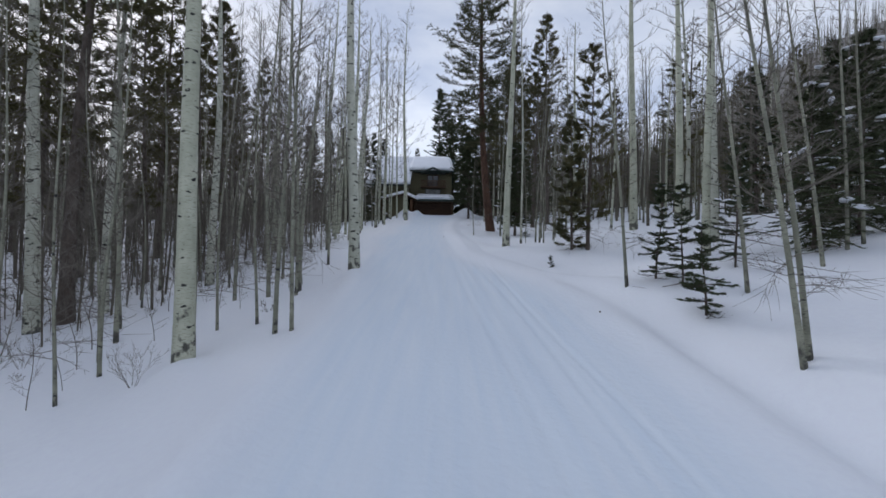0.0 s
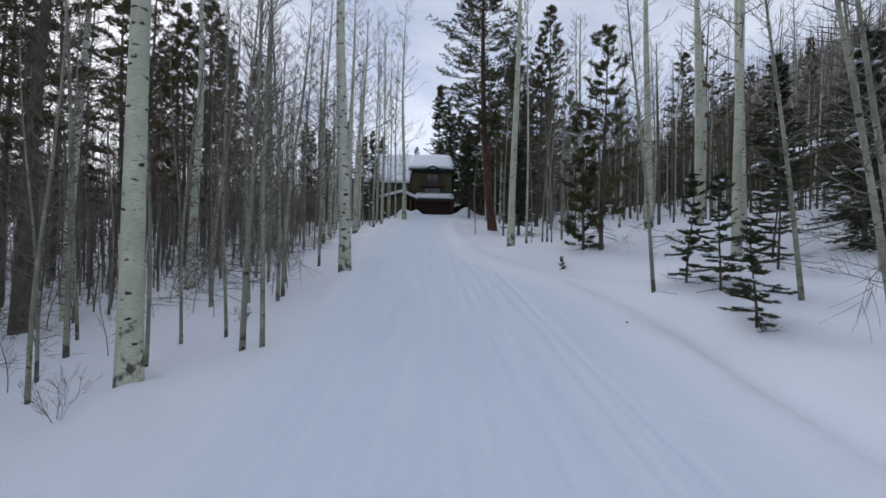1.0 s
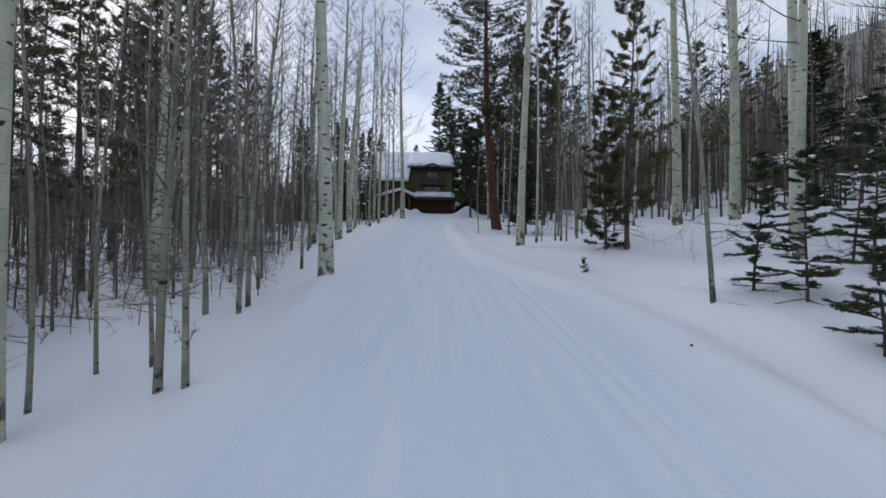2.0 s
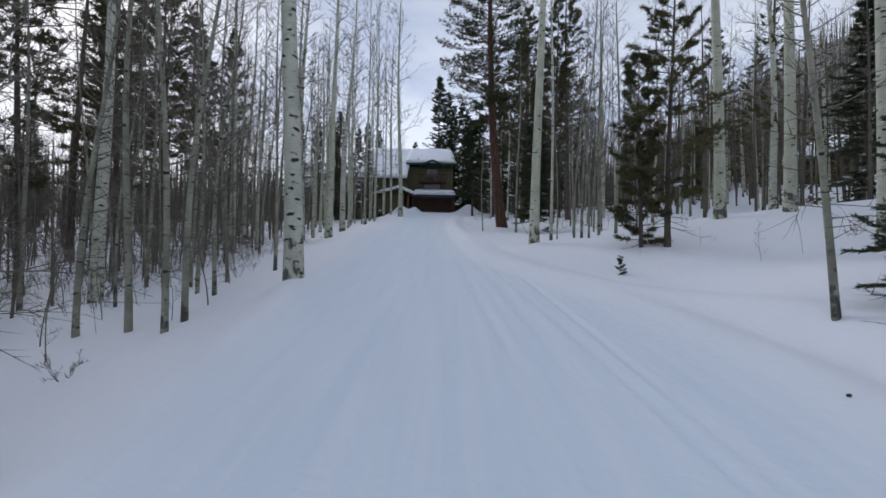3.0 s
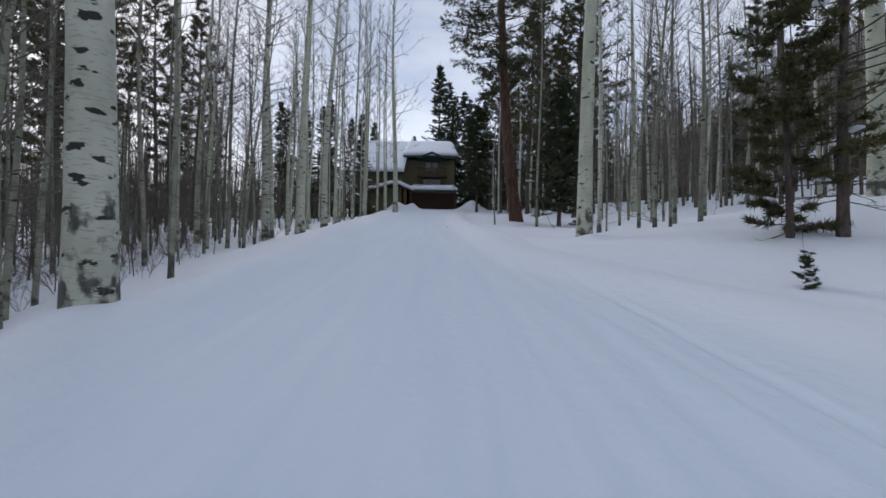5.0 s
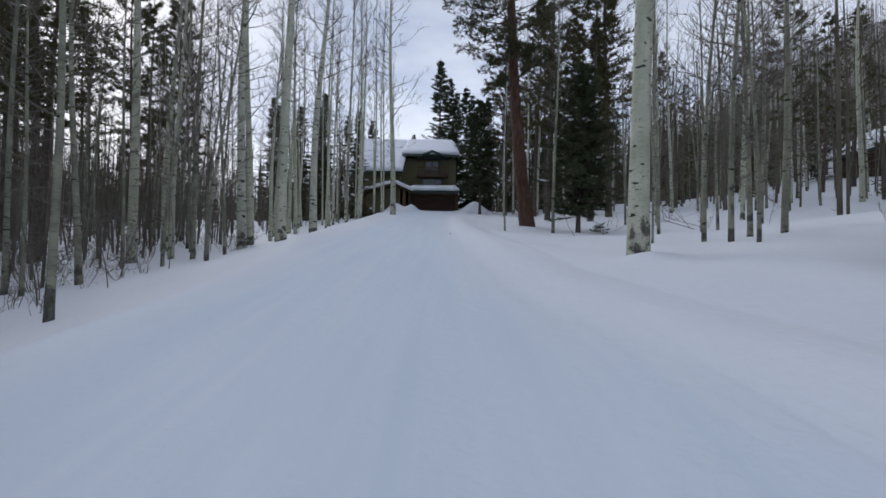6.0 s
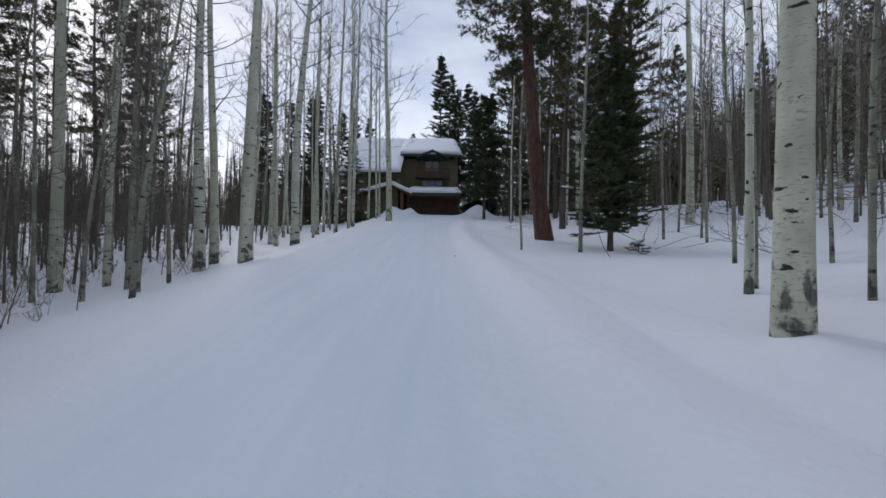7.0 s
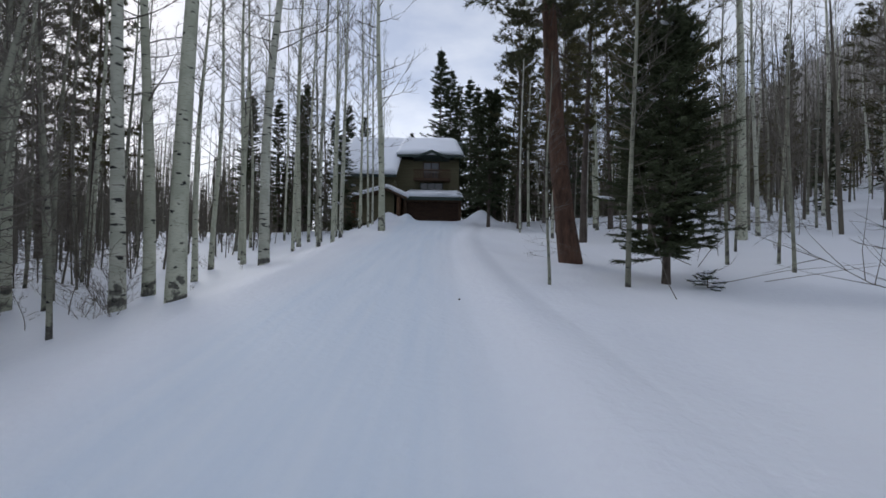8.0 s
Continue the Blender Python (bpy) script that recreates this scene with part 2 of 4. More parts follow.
def ground(x, y):
    s = x - middle(y)
    z = drive_z(y)
    wave = noise.noise((x * 0.23, y * 0.23, 3.1)) * 0.16 + noise.noise((x * 0.7, y * 0.7, 8.2)) * 0.045
    lumps = smooth(2.6, 4.4, -s) if s < 0 else smooth(0.4, 1.8, x - right_edge(y))
    z += wave * lumps + 0.012 * noise.noise((x * 1.9, y * 0.9, 1.0))
    if s < 0:
        up = smooth(17, 29, y)
        edge = 3.2 + 1.0 * up
        fall = max(0.0, -s - edge + 0.5)
        fall = math.hypot(fall, 0.9) - 0.9
        z -= (2.0 - 0.7 * up) * (1 - math.exp(-fall / (6.0 - 3.5 * up)))
        z += (0.2 - 0.15 * up) * math.exp(-((s + edge - 0.3) / 0.45) ** 2) * (0.6 + 0.4 * math.sin(y * 0.5))
        z -= 0.02 * max(0.0, min(-s, 60) - 12) * smooth(0, 40, y)
    e = x - right_edge(y)
    if e > -2:
        upper = smooth(11.8, 16.5, y)
        rise = max(0.0, e - 1.6 + 0.65 * upper)
        near = 1 - smooth(20, 30, y)
        z += (0.27 * near + 0.03 * (1 - near)) * 6 * (1 - math.exp(-rise / 6))
        z += 0.085 * max(0.0, min(rise - 4, 70)) - 0.1 * smooth(24, 30, y) * smooth(0.3, 1.0, e) + 0.04 * max(0.0, min(rise - 25, 60))
        foot = 0.9 - 0.65 * smooth(8, 12, y)
        z += (1 - upper) * (0.42 + 0.05 * math.sin(y * 0.6)) * smooth(foot, foot + 0.95, e)
        z += (1 - upper) * 0.13 * math.exp(-((e + 0.15) / 0.5) ** 2) * (0.85 + 0.3 * noise.noise((x, y * 0.8, 4.0)))
        z -= (1 - upper) * 0.27 * math.exp(-((e - 0.75) / 0.45) ** 2) * (1 - smooth(8.5, 11.8, y))
        z += (0.17 - 0.08 * smooth(28, 40, y)) * upper * smooth(-0.6, 0.3, e) * (1 - smooth(0.4, 2.2, e)) * (1 - smooth(44, 54, y))
    # snow heaped against the feet of the big trunks
    for bx, by in ((-4.72, 8.2), (2.93, 21.1), (-3.1, 14.8)):
        if abs(x - bx) < 1.2 and abs(y - by) < 1.2:
            z += 0.13 * math.exp(-((x - bx) ** 2 + (y - by) ** 2) / 0.12)
    # wheel ruts
    q0 = x - track(y)
    if abs(q0) < 3.0 and e < -0.1:
        bend = 0.25 * math.sin(y * 0.13 + 0.5)
        for off, width, deep, ph in RUTS:
            q = (q0 - off - bend * (0.5 + 0.4 * math.sin(ph)) - 0.05 * math.sin(y * 0.45 + ph)) / width
            if abs(q) < 3:
                z -= deep * (math.exp(-q * q) - 0.5 * math.exp(-(abs(q) - 1.3) ** 2 * 3)) * (0.65 + 0.5 * noise.noise((y * 0.35, ph, 0))) * (0.5 - 0.3 * smooth(13, 20, y))
    # wooded hill off to the east, low ridge to the west
    z += 62 * math.exp(-((x - 150) / 85) ** 2 - ((y - 150) / 130) ** 2) * smooth(20, 95, x)
    z += 30 * math.exp(-((x + 190) / 75) ** 2 - ((y - 130) / 150) ** 2)
    # heaped snow beside the garage
    z += 1.15 * math.exp(-((x - 2.9) / 1.1) ** 2 - ((y - 60.5) / 1.4) ** 2)
    z += 0.75 * math.exp(-((x + 5.0) / 0.9) ** 2 - ((y - 59.2) / 1.2) ** 2) + 0.6 * math.exp(-((x + 3.4) / 0.6) ** 2 - ((y - 58.8) / 0.9) ** 2)
    # far country levels out
    far = smooth(150, 700, math.hypot(x, y))
    return z * (1 - far) + 6 * far


def span(a, b, step):
    return list(np.arange(a, b, step))


xs = [-1800, -900, -500, -350, -260, -200] + span(-160, -40, 10) + span(-40, -14, 1.3) + span(-14, -4.4, 0.3) + span(-4.4, 0.6, 0.075) + span(0.6, 3.0, 0.04) + span(3.0, 6.2, 0.08) \
    + span(6.2, 14, 0.3) + span(14, 40, 1.3) + span(40, 160, 8) + [160, 180, 200, 230, 260, 300, 350, 500, 900, 1800]
ys = [-1800, -600, -200, -100, -60, -40, -28, -20] + span(-14, -2, 1.0) + span(-2, 34, 0.22) + span(34, 66, 0.4) + span(66, 90, 1.5) \
    + span(90, 260, 9) + [260, 300, 350, 420, 500, 650, 900, 1800]
gv = [(x, y, ground(x, y)) for y in ys for x in xs]
nx = len(xs)
gf = [(j * nx + i, j * nx + i + 1, (j + 1) * nx + i + 1, (j + 1) * nx + i) for j in range(len(ys) - 1) for i in range(nx - 1)]
snow_ground = new("ground", mesh_of("ground", gv, gf, SNOW, True))
mask = snow_ground.data.attributes.new("packed", "FLOAT", "POINT")
def packing(x, y):
    wob = 0.5 * noise.noise((x * 0.2, y * 0.2, 5))
    return smooth(-3.0, -1.6, x - track(y) + wob) * (1 - smooth(-1.6, 0.2, x - right_edge(y))) * (1 - smooth(58, 64, y))


mask.data.foreach_set("value", [packing(x, y) for x, y, z in gv])
brush = snow_ground.data.attributes.new("brush", "FLOAT", "POINT")
brush.data.foreach_set("value", [0.88 * max(smooth(30, 55, x - 0.1 * y), smooth(34, 60, -x - 0.1 * y)) if y > -20 else 0.0 for x, y, z in gv])
tagged(snow_ground, "snow-covered ground with a packed, rutted snowy drive", "snow", kind="structure")


# ---- trees ----
def wander(rng, length, steps, bend, lean, ease=0.0):
    """A nearly upright line from the origin."""
    pts, d = [Vector((0, 0, -0.25))], Vector((lean[0], lean[1], 1)).normalized()
    kx, ky = rng.uniform(0, 9), rng.uniform(0, 9)
    for i in range(steps):
        f = (i + 1) / steps
        d = (d + Vector((math.sin(kx + f * 7), math.cos(ky + f * 6), 0)) * bend).normalized()
        pts.append(pts[-1] + d * length / steps)
        d = Vector((d.x * (1 - ease), d.y * (1 - ease), d.z)).normalized()
    return pts


def sprig(verts, faces, rng, start, d, length, r, depth, up):
    """A bare limb with twigs."""
    if not depth and length < 0.45:
        u = d.cross(Vector((0.3, 0.2, 1))).normalized() * r
        w = d.cross(u)
        k = len(verts)
        verts += [start + u, start - u * 0.5 + w * 0.86, start - u * 0.5 - w * 0.86, start + d * length]
        faces += [(k, k + 1, k + 3), (k + 1, k + 2, k + 3), (k + 2, k, k + 3)]
        return
    n = 4 if depth else 3
    pts, radii = [start], [r]
    for i in range(n):
        d = (d + Vector((rng.gauss(0, 0.13), rng.gauss(0, 0.13), rng.gauss(up, 0.09)))).normalized()
        pts.append(pts[-1] + d * length / n)
        radii.append(max(0.0025, r * (1 - (i + 1) / (n + 0.3))))
    tube(verts, faces, pts, radii, 3)
    if depth:
        for k in range(rng.randint(5, 8) if depth == 1 else rng.randint(3, 5)):
            f = rng.uniform(0.2, 0.98)
            i = min(n - 1, int(f * n))
            p = pts[i].lerp(pts[i + 1], f * n - i)
            side = Vector((rng.gauss(0, 1), rng.gauss(0, 1), rng.gauss(0.3, 0.6))).normalized()
            sprig(verts, faces, rng, p, (d + side * 0.9).normalized(), length * rng.uniform(0.3, 0.55), max(0.005, r * 0.5), depth - 1, up)


def aspen(name, label, seed, height, dia, bark, first=0.45, limbs=34, reach=1.7, bend=0.02, lean=(0, 0), low=4, sides=14, depth=2, group="aspens along the drive"):
    """A bare aspen: trunk, crown of limbs and twigs, a few dead low limbs."""
    rng = random.Random(seed)
    root = thing(name, label, "tree", group)
    line = wander(rng, height, 16, bend, lean)
    radii = [dia / 2 * (1.18 if i == 0 else 1.05 if i == 1 else 1.0) * (1 - 0.88 * (i / 16) ** 1.25) for i in range(17)]
    v, f = [], []
    tube(v, f, line, radii, sides)
    part("trunk", mesh_of("trunk", v, f, bark, True), root)

    def along(t):
        i = min(15, int(t * 16))
        return line[i].lerp(line[i + 1], t * 16 - i), radii[i]
    v, f = [], []
    for k in range(limbs):
        t = first + (0.98 - first) * (k / limbs) ** 0.85
        p, r = along(t)
        a = rng.uniform(0, 2 * math.pi)
        upward = 0.35 + 0.9 * (t - first)
        d = Vector((math.cos(a), math.sin(a), upward)).normalized()
        sprig(v, f, rng, p, d, reach * rng.uniform(0.55, 1.1) * (1.15 - 0.75 * t), min(r * 0.35, 0.022), depth, 0.09)
    part("crown", mesh_of("crown", v, f, TWIG), root, "bare grey-brown limbs and twigs", kind="stuff")
    v, f = [], []
    for k in range(low):
        p, r = along(rng.uniform(0.12, first))
        a = rng.uniform(0, 2 * math.pi)
        sprig(v, f, rng, p, Vector((math.cos(a), math.sin(a), rng.uniform(-0.3, 0.3))).normalized(), rng.uniform(0.4, 1.5), 0.009, 1, -0.02)
    if low:
        part("dead_wood", mesh_of("dead_wood", v, f, TWIG), root, kind="stuff")
    return root


def tufts(verts, faces, rng, p, d, count, size, spread, width=0.016):
    """Needle blades fanned round a point."""
    for k in range(count):
        q = (d + Vector((rng.gauss(0, spread), rng.gauss(0, spread), rng.gauss(0, spread)))).normalized()
        w = q.cross(Vector((rng.gauss(0, 1), rng.gauss(0, 1), rng.gauss(0, 1)))).normalized() * width
        tip = p + q * size * rng.uniform(0.6, 1.2)
        n = len(verts)
        verts += [p - w, p + w, tip]
        faces.append((n, n + 1, n + 2))


def spray(verts, faces, rng, a, b, count, size, width):
    """Needle blades set to both sides along a twig from a to b."""
    way = (b - a).normalized()
    side = way.cross(Vector((0, 0, 1))).normalized()
    for k in range(count):
        p = a.lerp(b, (k + rng.random()) / count)
        q = (way * 0.75 + side * rng.choice((-0.75, 0.75)) + Vector((0, 0, rng.gauss(-0.05, 0.3)))).normalized()
        w = q.cross(Vector((rng.gauss(0, 1), rng.gauss(0, 1), rng.gauss(0, 1)))).normalized() * width
        n = len(verts)
        verts += [p - w, p + w, p + q * size * rng.uniform(0.6, 1.2)]
        faces.append((n, n + 1, n + 2))


def conifer(name, label, seed, height, dia, bark, leaf, base=0.3, reach=1.6, whorls=26, per=5, shape=0.8, droop=-0.1, blades=9, size=0.22, twigs=6,
            snow=0.0, gaps=0.15, width=0.02, bend=0.008, lean=(0, 0), group="conifers in the wood", dead=6, cap=1.0, habit="pine", tiers=0.0, ease=0.0):
    """A conifer: trunk, needled crown, branch wood, lodged snow. Pines carry tufts at their branch ends, firs flat sprays;
    tiers gathers the branches into whorls."""
    rng = random.Random(seed)
    root = thing(name, label, "tree", group)
    line = wander(rng, height, 14, bend, lean, ease)
    radii = [max(0.012, dia / 2 * (1.2 if i == 0 else 1.0) * (1 - 0.95 * i / 14)) for i in range(15)]
    v, f = [], []
    tube(v, f, line, radii, 12)
    part("trunk", mesh_of("trunk", v, f, bark, True), root)

    def along(t):
        i = min(13, int(t * 14))
        return line[i].lerp(line[i + 1], t * 14 - i)
    wv, wf, nv, nf, sv, sf = [], [], [], [], [], []
    pine = habit == "pine"
    lift = (0.02, 0.06, 0.12, 0.16) if pine else (-0.08, -0.02, 0.08, 0.12)
    count = whorls * per
    for k in range(count):
        even, ring = (k + rng.random()) / count, (k // per) / (whorls - 1)
        rel = min(1.0, even * (1 - tiers) + ring * tiers)
        t = base + (0.97 - base) * rel
        a = rng.uniform(0, 2 * math.pi)
        # whole sides of the crown stay thin here and there
        bare = noise.noise((math.cos(a) * 1.1, math.sin(a) * 1.1, t * height * 0.55 + seed * 3.7))
        if rng.random() < gaps or bare < -0.42 + gaps * 0.8:
            continue
        long = reach * (1 - rel) ** shape * (0.5 + 0.5 * min(1, rel * 5)) + 0.12 * min(1.0, reach)
        L = long * rng.uniform(0.45, 1.15) * (1 + 0.5 * max(-0.6, bare))
        p = along(min(0.99, t))
        d = Vector((math.cos(a), math.sin(a), droop + 0.55 * rel + rng.gauss(0, 0.13))).normalized()
        n = 4
        pts = [p]
        for i in range(n):
            d = (d + Vector((rng.gauss(0, 0.1), rng.gauss(0, 0.1), rng.gauss(lift[i], 0.05)))).normalized()
            pts.append(pts[-1] + d * L / n)
        tube(wv, wf, pts, [0.005 + 0.011 * L * (1 - i / n) for i in range(n + 1)], 3)
        for q in range(twigs):
            g = (0.4 + 0.6 * ((q + rng.random()) / twigs) ** 0.8) if pine else 0.15 + 0.85 * (q + rng.random()) / twigs
            i = min(n - 1, int(g * n))
            c = pts[i].lerp(pts[i + 1], min(1, g * n - i))
            side = d.cross(Vector((0, 0, 1))).normalized() * rng.choice((-1, 1))
            way = (d + side * rng.uniform(0.3, 1.1) + Vector((0, 0, rng.uniform(-0.1, 0.45) if pine else rng.uniform(-0.25, 0.12)))).normalized()
            tl = L * rng.uniform(0.12, 0.32) * (1.2 - g * 0.6)
            e = c + way * tl
            if pine:
                tufts(nv, nf, rng, c.lerp(e, 0.4), way, blades // 3, size, 0.5, width)
                tufts(nv, nf, rng, e, way, blades - blades // 3, size, 0.75, width)
            else:
                spray(nv, nf, rng, c, e + way * size * 0.3, blades, size, width)
            if rng.random() < snow:
                m = Matrix.LocRotScale(c.lerp(e, 0.5) + Vector((0, 0, 0.035)), Euler((rng.uniform(-0.3, 0.3), rng.uniform(-0.3, 0.3), math.atan2(way.y, way.x))),
                                       Vector((rng.uniform(0.10, 0.26), rng.uniform(0.05, 0.12), rng.uniform(0.025, 0.05))) * min(1.0, 0.3 + 0.55 * reach) * cap)
                clump(sv, sf, rng, m)
    for k in range(dead):
        p = along(rng.uniform(0.08, base))
        a = rng.uniform(0, 2 * math.pi)
        sprig(wv, wf, rng, p, Vector((math.cos(a), math.sin(a), rng.uniform(-0.35, 0.1))).normalized(), rng.uniform(0.4, 1.2), 0.012, 1, -0.03)
    part("branch_wood", mesh_of("branch_wood", wv, wf, PINE_BARK), root, kind="stuff")
    part("crown", mesh_of("crown", nv, nf, leaf), root, "dark green needles", kind="stuff")
    if sv:
        part("snow_cap", mesh_of("snow_cap", sv, sf, SNOW_CAP, True), root, "clumps of lodged snow", kind="stuff")
    return root


def clump(verts, faces, rng, m):
    """An uneven rounded lump."""
    start, rings, sides = len(verts), 4, 7
    for i in range(rings):
        la = math.pi * (i + 0.5) / rings - math.pi / 2
        for k in range(sides):
            a = 2 * math.pi * k / sides
            q = rng.uniform(0.8, 1.15)
            verts.append(m @ Vector((math.cos(a) * math.cos(la) * q, math.sin(a) * math.cos(la) * q, math.sin(la) * q)))
    for i in range(rings - 1):
        for k in range(sides):
            a, b = start + i * sides + k, start + i * sides + (k + 1) % sides
            faces.append((a, b, b + sides, a + sides))
    faces.append(tuple(start + k for k in range(sides))[::-1])
    faces.append(tuple(start + (rings - 1) * sides + k for k in range(sides)))


taken = []


def stand(proto, x, y, turn=0.0, scale=1.0, thick=1.0, tip=(0, 0)):
    """A copy of proto on the ground; thick widens it against its height."""
    ob = copy_thing(proto, pose(x, y, ground(x, y), tip[0], tip[1], turn) @ Matrix.Diagonal((scale * thick, scale * thick, scale, 1)))
    taken.append((x, y))
    return ob


def plant(ob, x, y, turn=0.0):
    """Sets a tree of its own kind on the ground."""
    ob.matrix_basis = pose(x, y, ground(x, y), 0, 0, turn)
    taken.append((x, y))
    return ob


# patterns for the trees, taken away at the end
big_a = aspen("aspen", "tall mature aspen with pale bark and black scars", 11, 17, 0.40, BARK, 0.5, 30, 2.2, 0.007, low=3)
big_b = aspen("aspen", "tall pale aspen heavily scarred with black marks", 12, 18, 0.40, BARK_SCARRED, 0.5, 30, 2.2, 0.014, low=2)
mid_a = aspen("aspen", "bare grey-green aspen with a slender trunk", 13, 15, 0.22, BARK, 0.34, 36, 2.1, 0.013, low=7)
mid_b = aspen("aspen", "bare grey-green aspen with a slender trunk", 14, 14, 0.20, BARK, 0.32, 36, 2.1, 0.015, low=7)
mid_d = aspen("aspen", "slim bare aspen with dull grey-brown bark", 21, 14, 0.14, BARK_THIN, 0.34, 84, 1.7, 0.016, low=10, sides=9, depth=1)
mid_c = aspen("aspen", "slender bare aspen forking near its top", 15, 16, 0.22, BARK_SCARRED, 0.4, 36, 2.0, 0.012, low=6)
thin_a = aspen("aspen", "thin young aspen with dull olive bark", 16, 9.5, 0.10, BARK_THIN, 0.25, 66, 1.35, 0.018, low=9, sides=8, depth=1)
thin_b = aspen("aspen", "thin young aspen with dull olive bark", 17, 8.5, 0.09, BARK_THIN, 0.22, 66, 1.35, 0.024, low=9, sides=8, depth=1)
thin_c = aspen("aspen", "thin young aspen with dull olive bark", 18, 10.5, 0.11, BARK_THIN, 0.28, 66, 1.4, 0.014, low=9, sides=8, depth=1)
whip = aspen("sapling", "thin dark leafless sapling in the snow", 19, 3.2, 0.035, TWIG, 0.2, 18, 0.7, 0.06, low=0, sides=5, depth=1, group="saplings")
pine_a = conifer("pine", "tall lodgepole pine with dark bark and sparse needles", 31, 18, 0.34, PINE_BARK, NEEDLES, 0.32, 2.3, 28, 5, 0.55, -0.12, 15, 0.25, 10, gaps=0.08, width=0.020, dead=22)
pine_b = conifer("pine", "tall lodgepole pine with dark bark and sparse needles", 32, 16, 0.3, PINE_BARK, NEEDLES, 0.25, 2.0, 28, 5, 0.6, -0.12, 15, 0.24, 10, gaps=0.08, width=0.020, dead=18)
spruce_a = conifer("spruce", "dark narrow spruce tree", 33, 13, 0.26, PINE_BARK, NEEDLES_FIR, 0.06, 1.8, 38, 8, 0.8, -0.12, 11, 0.20, 8, 0.008, 0.06, width=0.026, dead=0, habit="fir")
spruce_b = conifer("spruce", "dark snow-dusted spruce tree", 34, 9, 0.2, PINE_BARK, NEEDLES_FIR, 0.05, 1.7, 30, 8, 0.8, -0.12, 11, 0.19, 8, 0.03, 0.06, width=0.025, dead=0, habit="fir")
protos = [big_a, big_b, mid_d, mid_a, mid_b, mid_c, thin_a, thin_b, thin_c, whip, pine_a, pine_b, spruce_a, spruce_b]

# trees beside the drive: x, y, scale, thickness
for x, y, s, k in ((-4.78, 8.54, 1.0, 0.9), (2.93, 21.4, 1.0, 0.8), (-6.25, 31.0, 1.0, 1.0), (-10.8, 29.6, 1.0, 0.8), (10.9, 38.0, 1.0, 0.9), (8.56, 20.6, 1.0, 0.85), (10.3, 20.0, 1.0, 0.85)):
    stand(big_a, x, y, 130 + x * 30, s, k)
for x, y, s, k in ((-2.92, 15.15, 1.0, 0.88), (-9.7, 19.1, 0.9, 0.95), (-11.5, 12.9, 0.95, 1.0), (9.7, 16.4, 1.0, 0.8)):
    stand(big_b, x, y, 140 + x * 30, s, k)
for x, y, s, k in ((-10.9, 14.8, 1.0, 1.25), (-7.05, 38.0, 1.15, 1.55), (-3.91, 47.2, 1.45, 1.2), (-7.9, 31.5, 1.1, 1.4), (-8.4, 33.4, 1.1, 1.3), (-8.1, 45.4, 1.1, 0.95),
                   (-11.4, 32.4, 1.0, 1.2), (-15.3, 40.2, 1.0, 1.1), (-9.2, 38.3, 1.0, 1.0), (-8.4, 39.3, 1.05, 0.9), (-6.4, 43.0, 1.3, 0.7), (-5.4, 41.7, 1.2, 0.65),
                   (-6.15, 46.6, 1.35, 0.65), (-5.9, 51.0, 1.35, 0.65), (13.0, 24.5, 1.0, 1.2), (4.01, 23.63, 0.95, 0.55)):
    stand((mid_a, mid_c, mid_b)[int(abs(x) * 10) % 3], x, y, x * 77, s, k)
for x, y, s, k in ((-3.3, 9.1, 1.0, 1.0), (-2.95, 9.05, 0.9, 0.8), (-5.24, 10.74, 0.9, 0.8), (-7.3, 9.8, 0.8, 0.9), (-6.1, 7.3, 0.8, 0.85), (-5.25, 16.8, 1.0, 1.1),
                   (-4.2, 13.2, 1.0, 1.0), (-4.35, 14.0, 1.1, 1.1), (-8.7, 27.9, 1.0, 1.1), (2.04, 30.8, 0.5, 1.3), (3.87, 31.1, 1.0, 1.1), (-6.24, 17.9, 0.9, 1.0),
                   (-6.1, 19.2, 1.0, 1.0), (-7.3, 46.9, 1.1, 1.1), (-6.1, 42.0, 1.0, 1.0)):
    stand((thin_a, thin_b, thin_c)[int(abs(x) * 10) % 3], x, y, x * 55, s, k)
for x, y, s, k in ((4.3, 23.9, 0.9, 0.6), (4.6, 21.0, 0.8, 0.9), (4.5, 22.3, 0.9, 0.9), (4.55, 21.6, 1.0, 0.9), (6.43, 25.1, 0.9, 0.9), (6.2, 25.4, 0.8, 0.8),
                   (8.45, 26.5, 0.9, 1.0), (8.5, 32.8, 0.9, 1.0), (9.17, 35.65, 0.9, 1.0), (5.4, 22.4, 1.0, 1.0), (5.95, 22.3, 1.0, 1.0), (5.7, 26.6, 0.9, 1.0),
                   (7.4, 33.2, 0.9, 1.0), (8.0, 31.6, 0.8, 1.0)):
    stand((thin_a, thin_b, thin_c)[int(abs(x) * 10) % 3], x, y, x * 55, s, k)
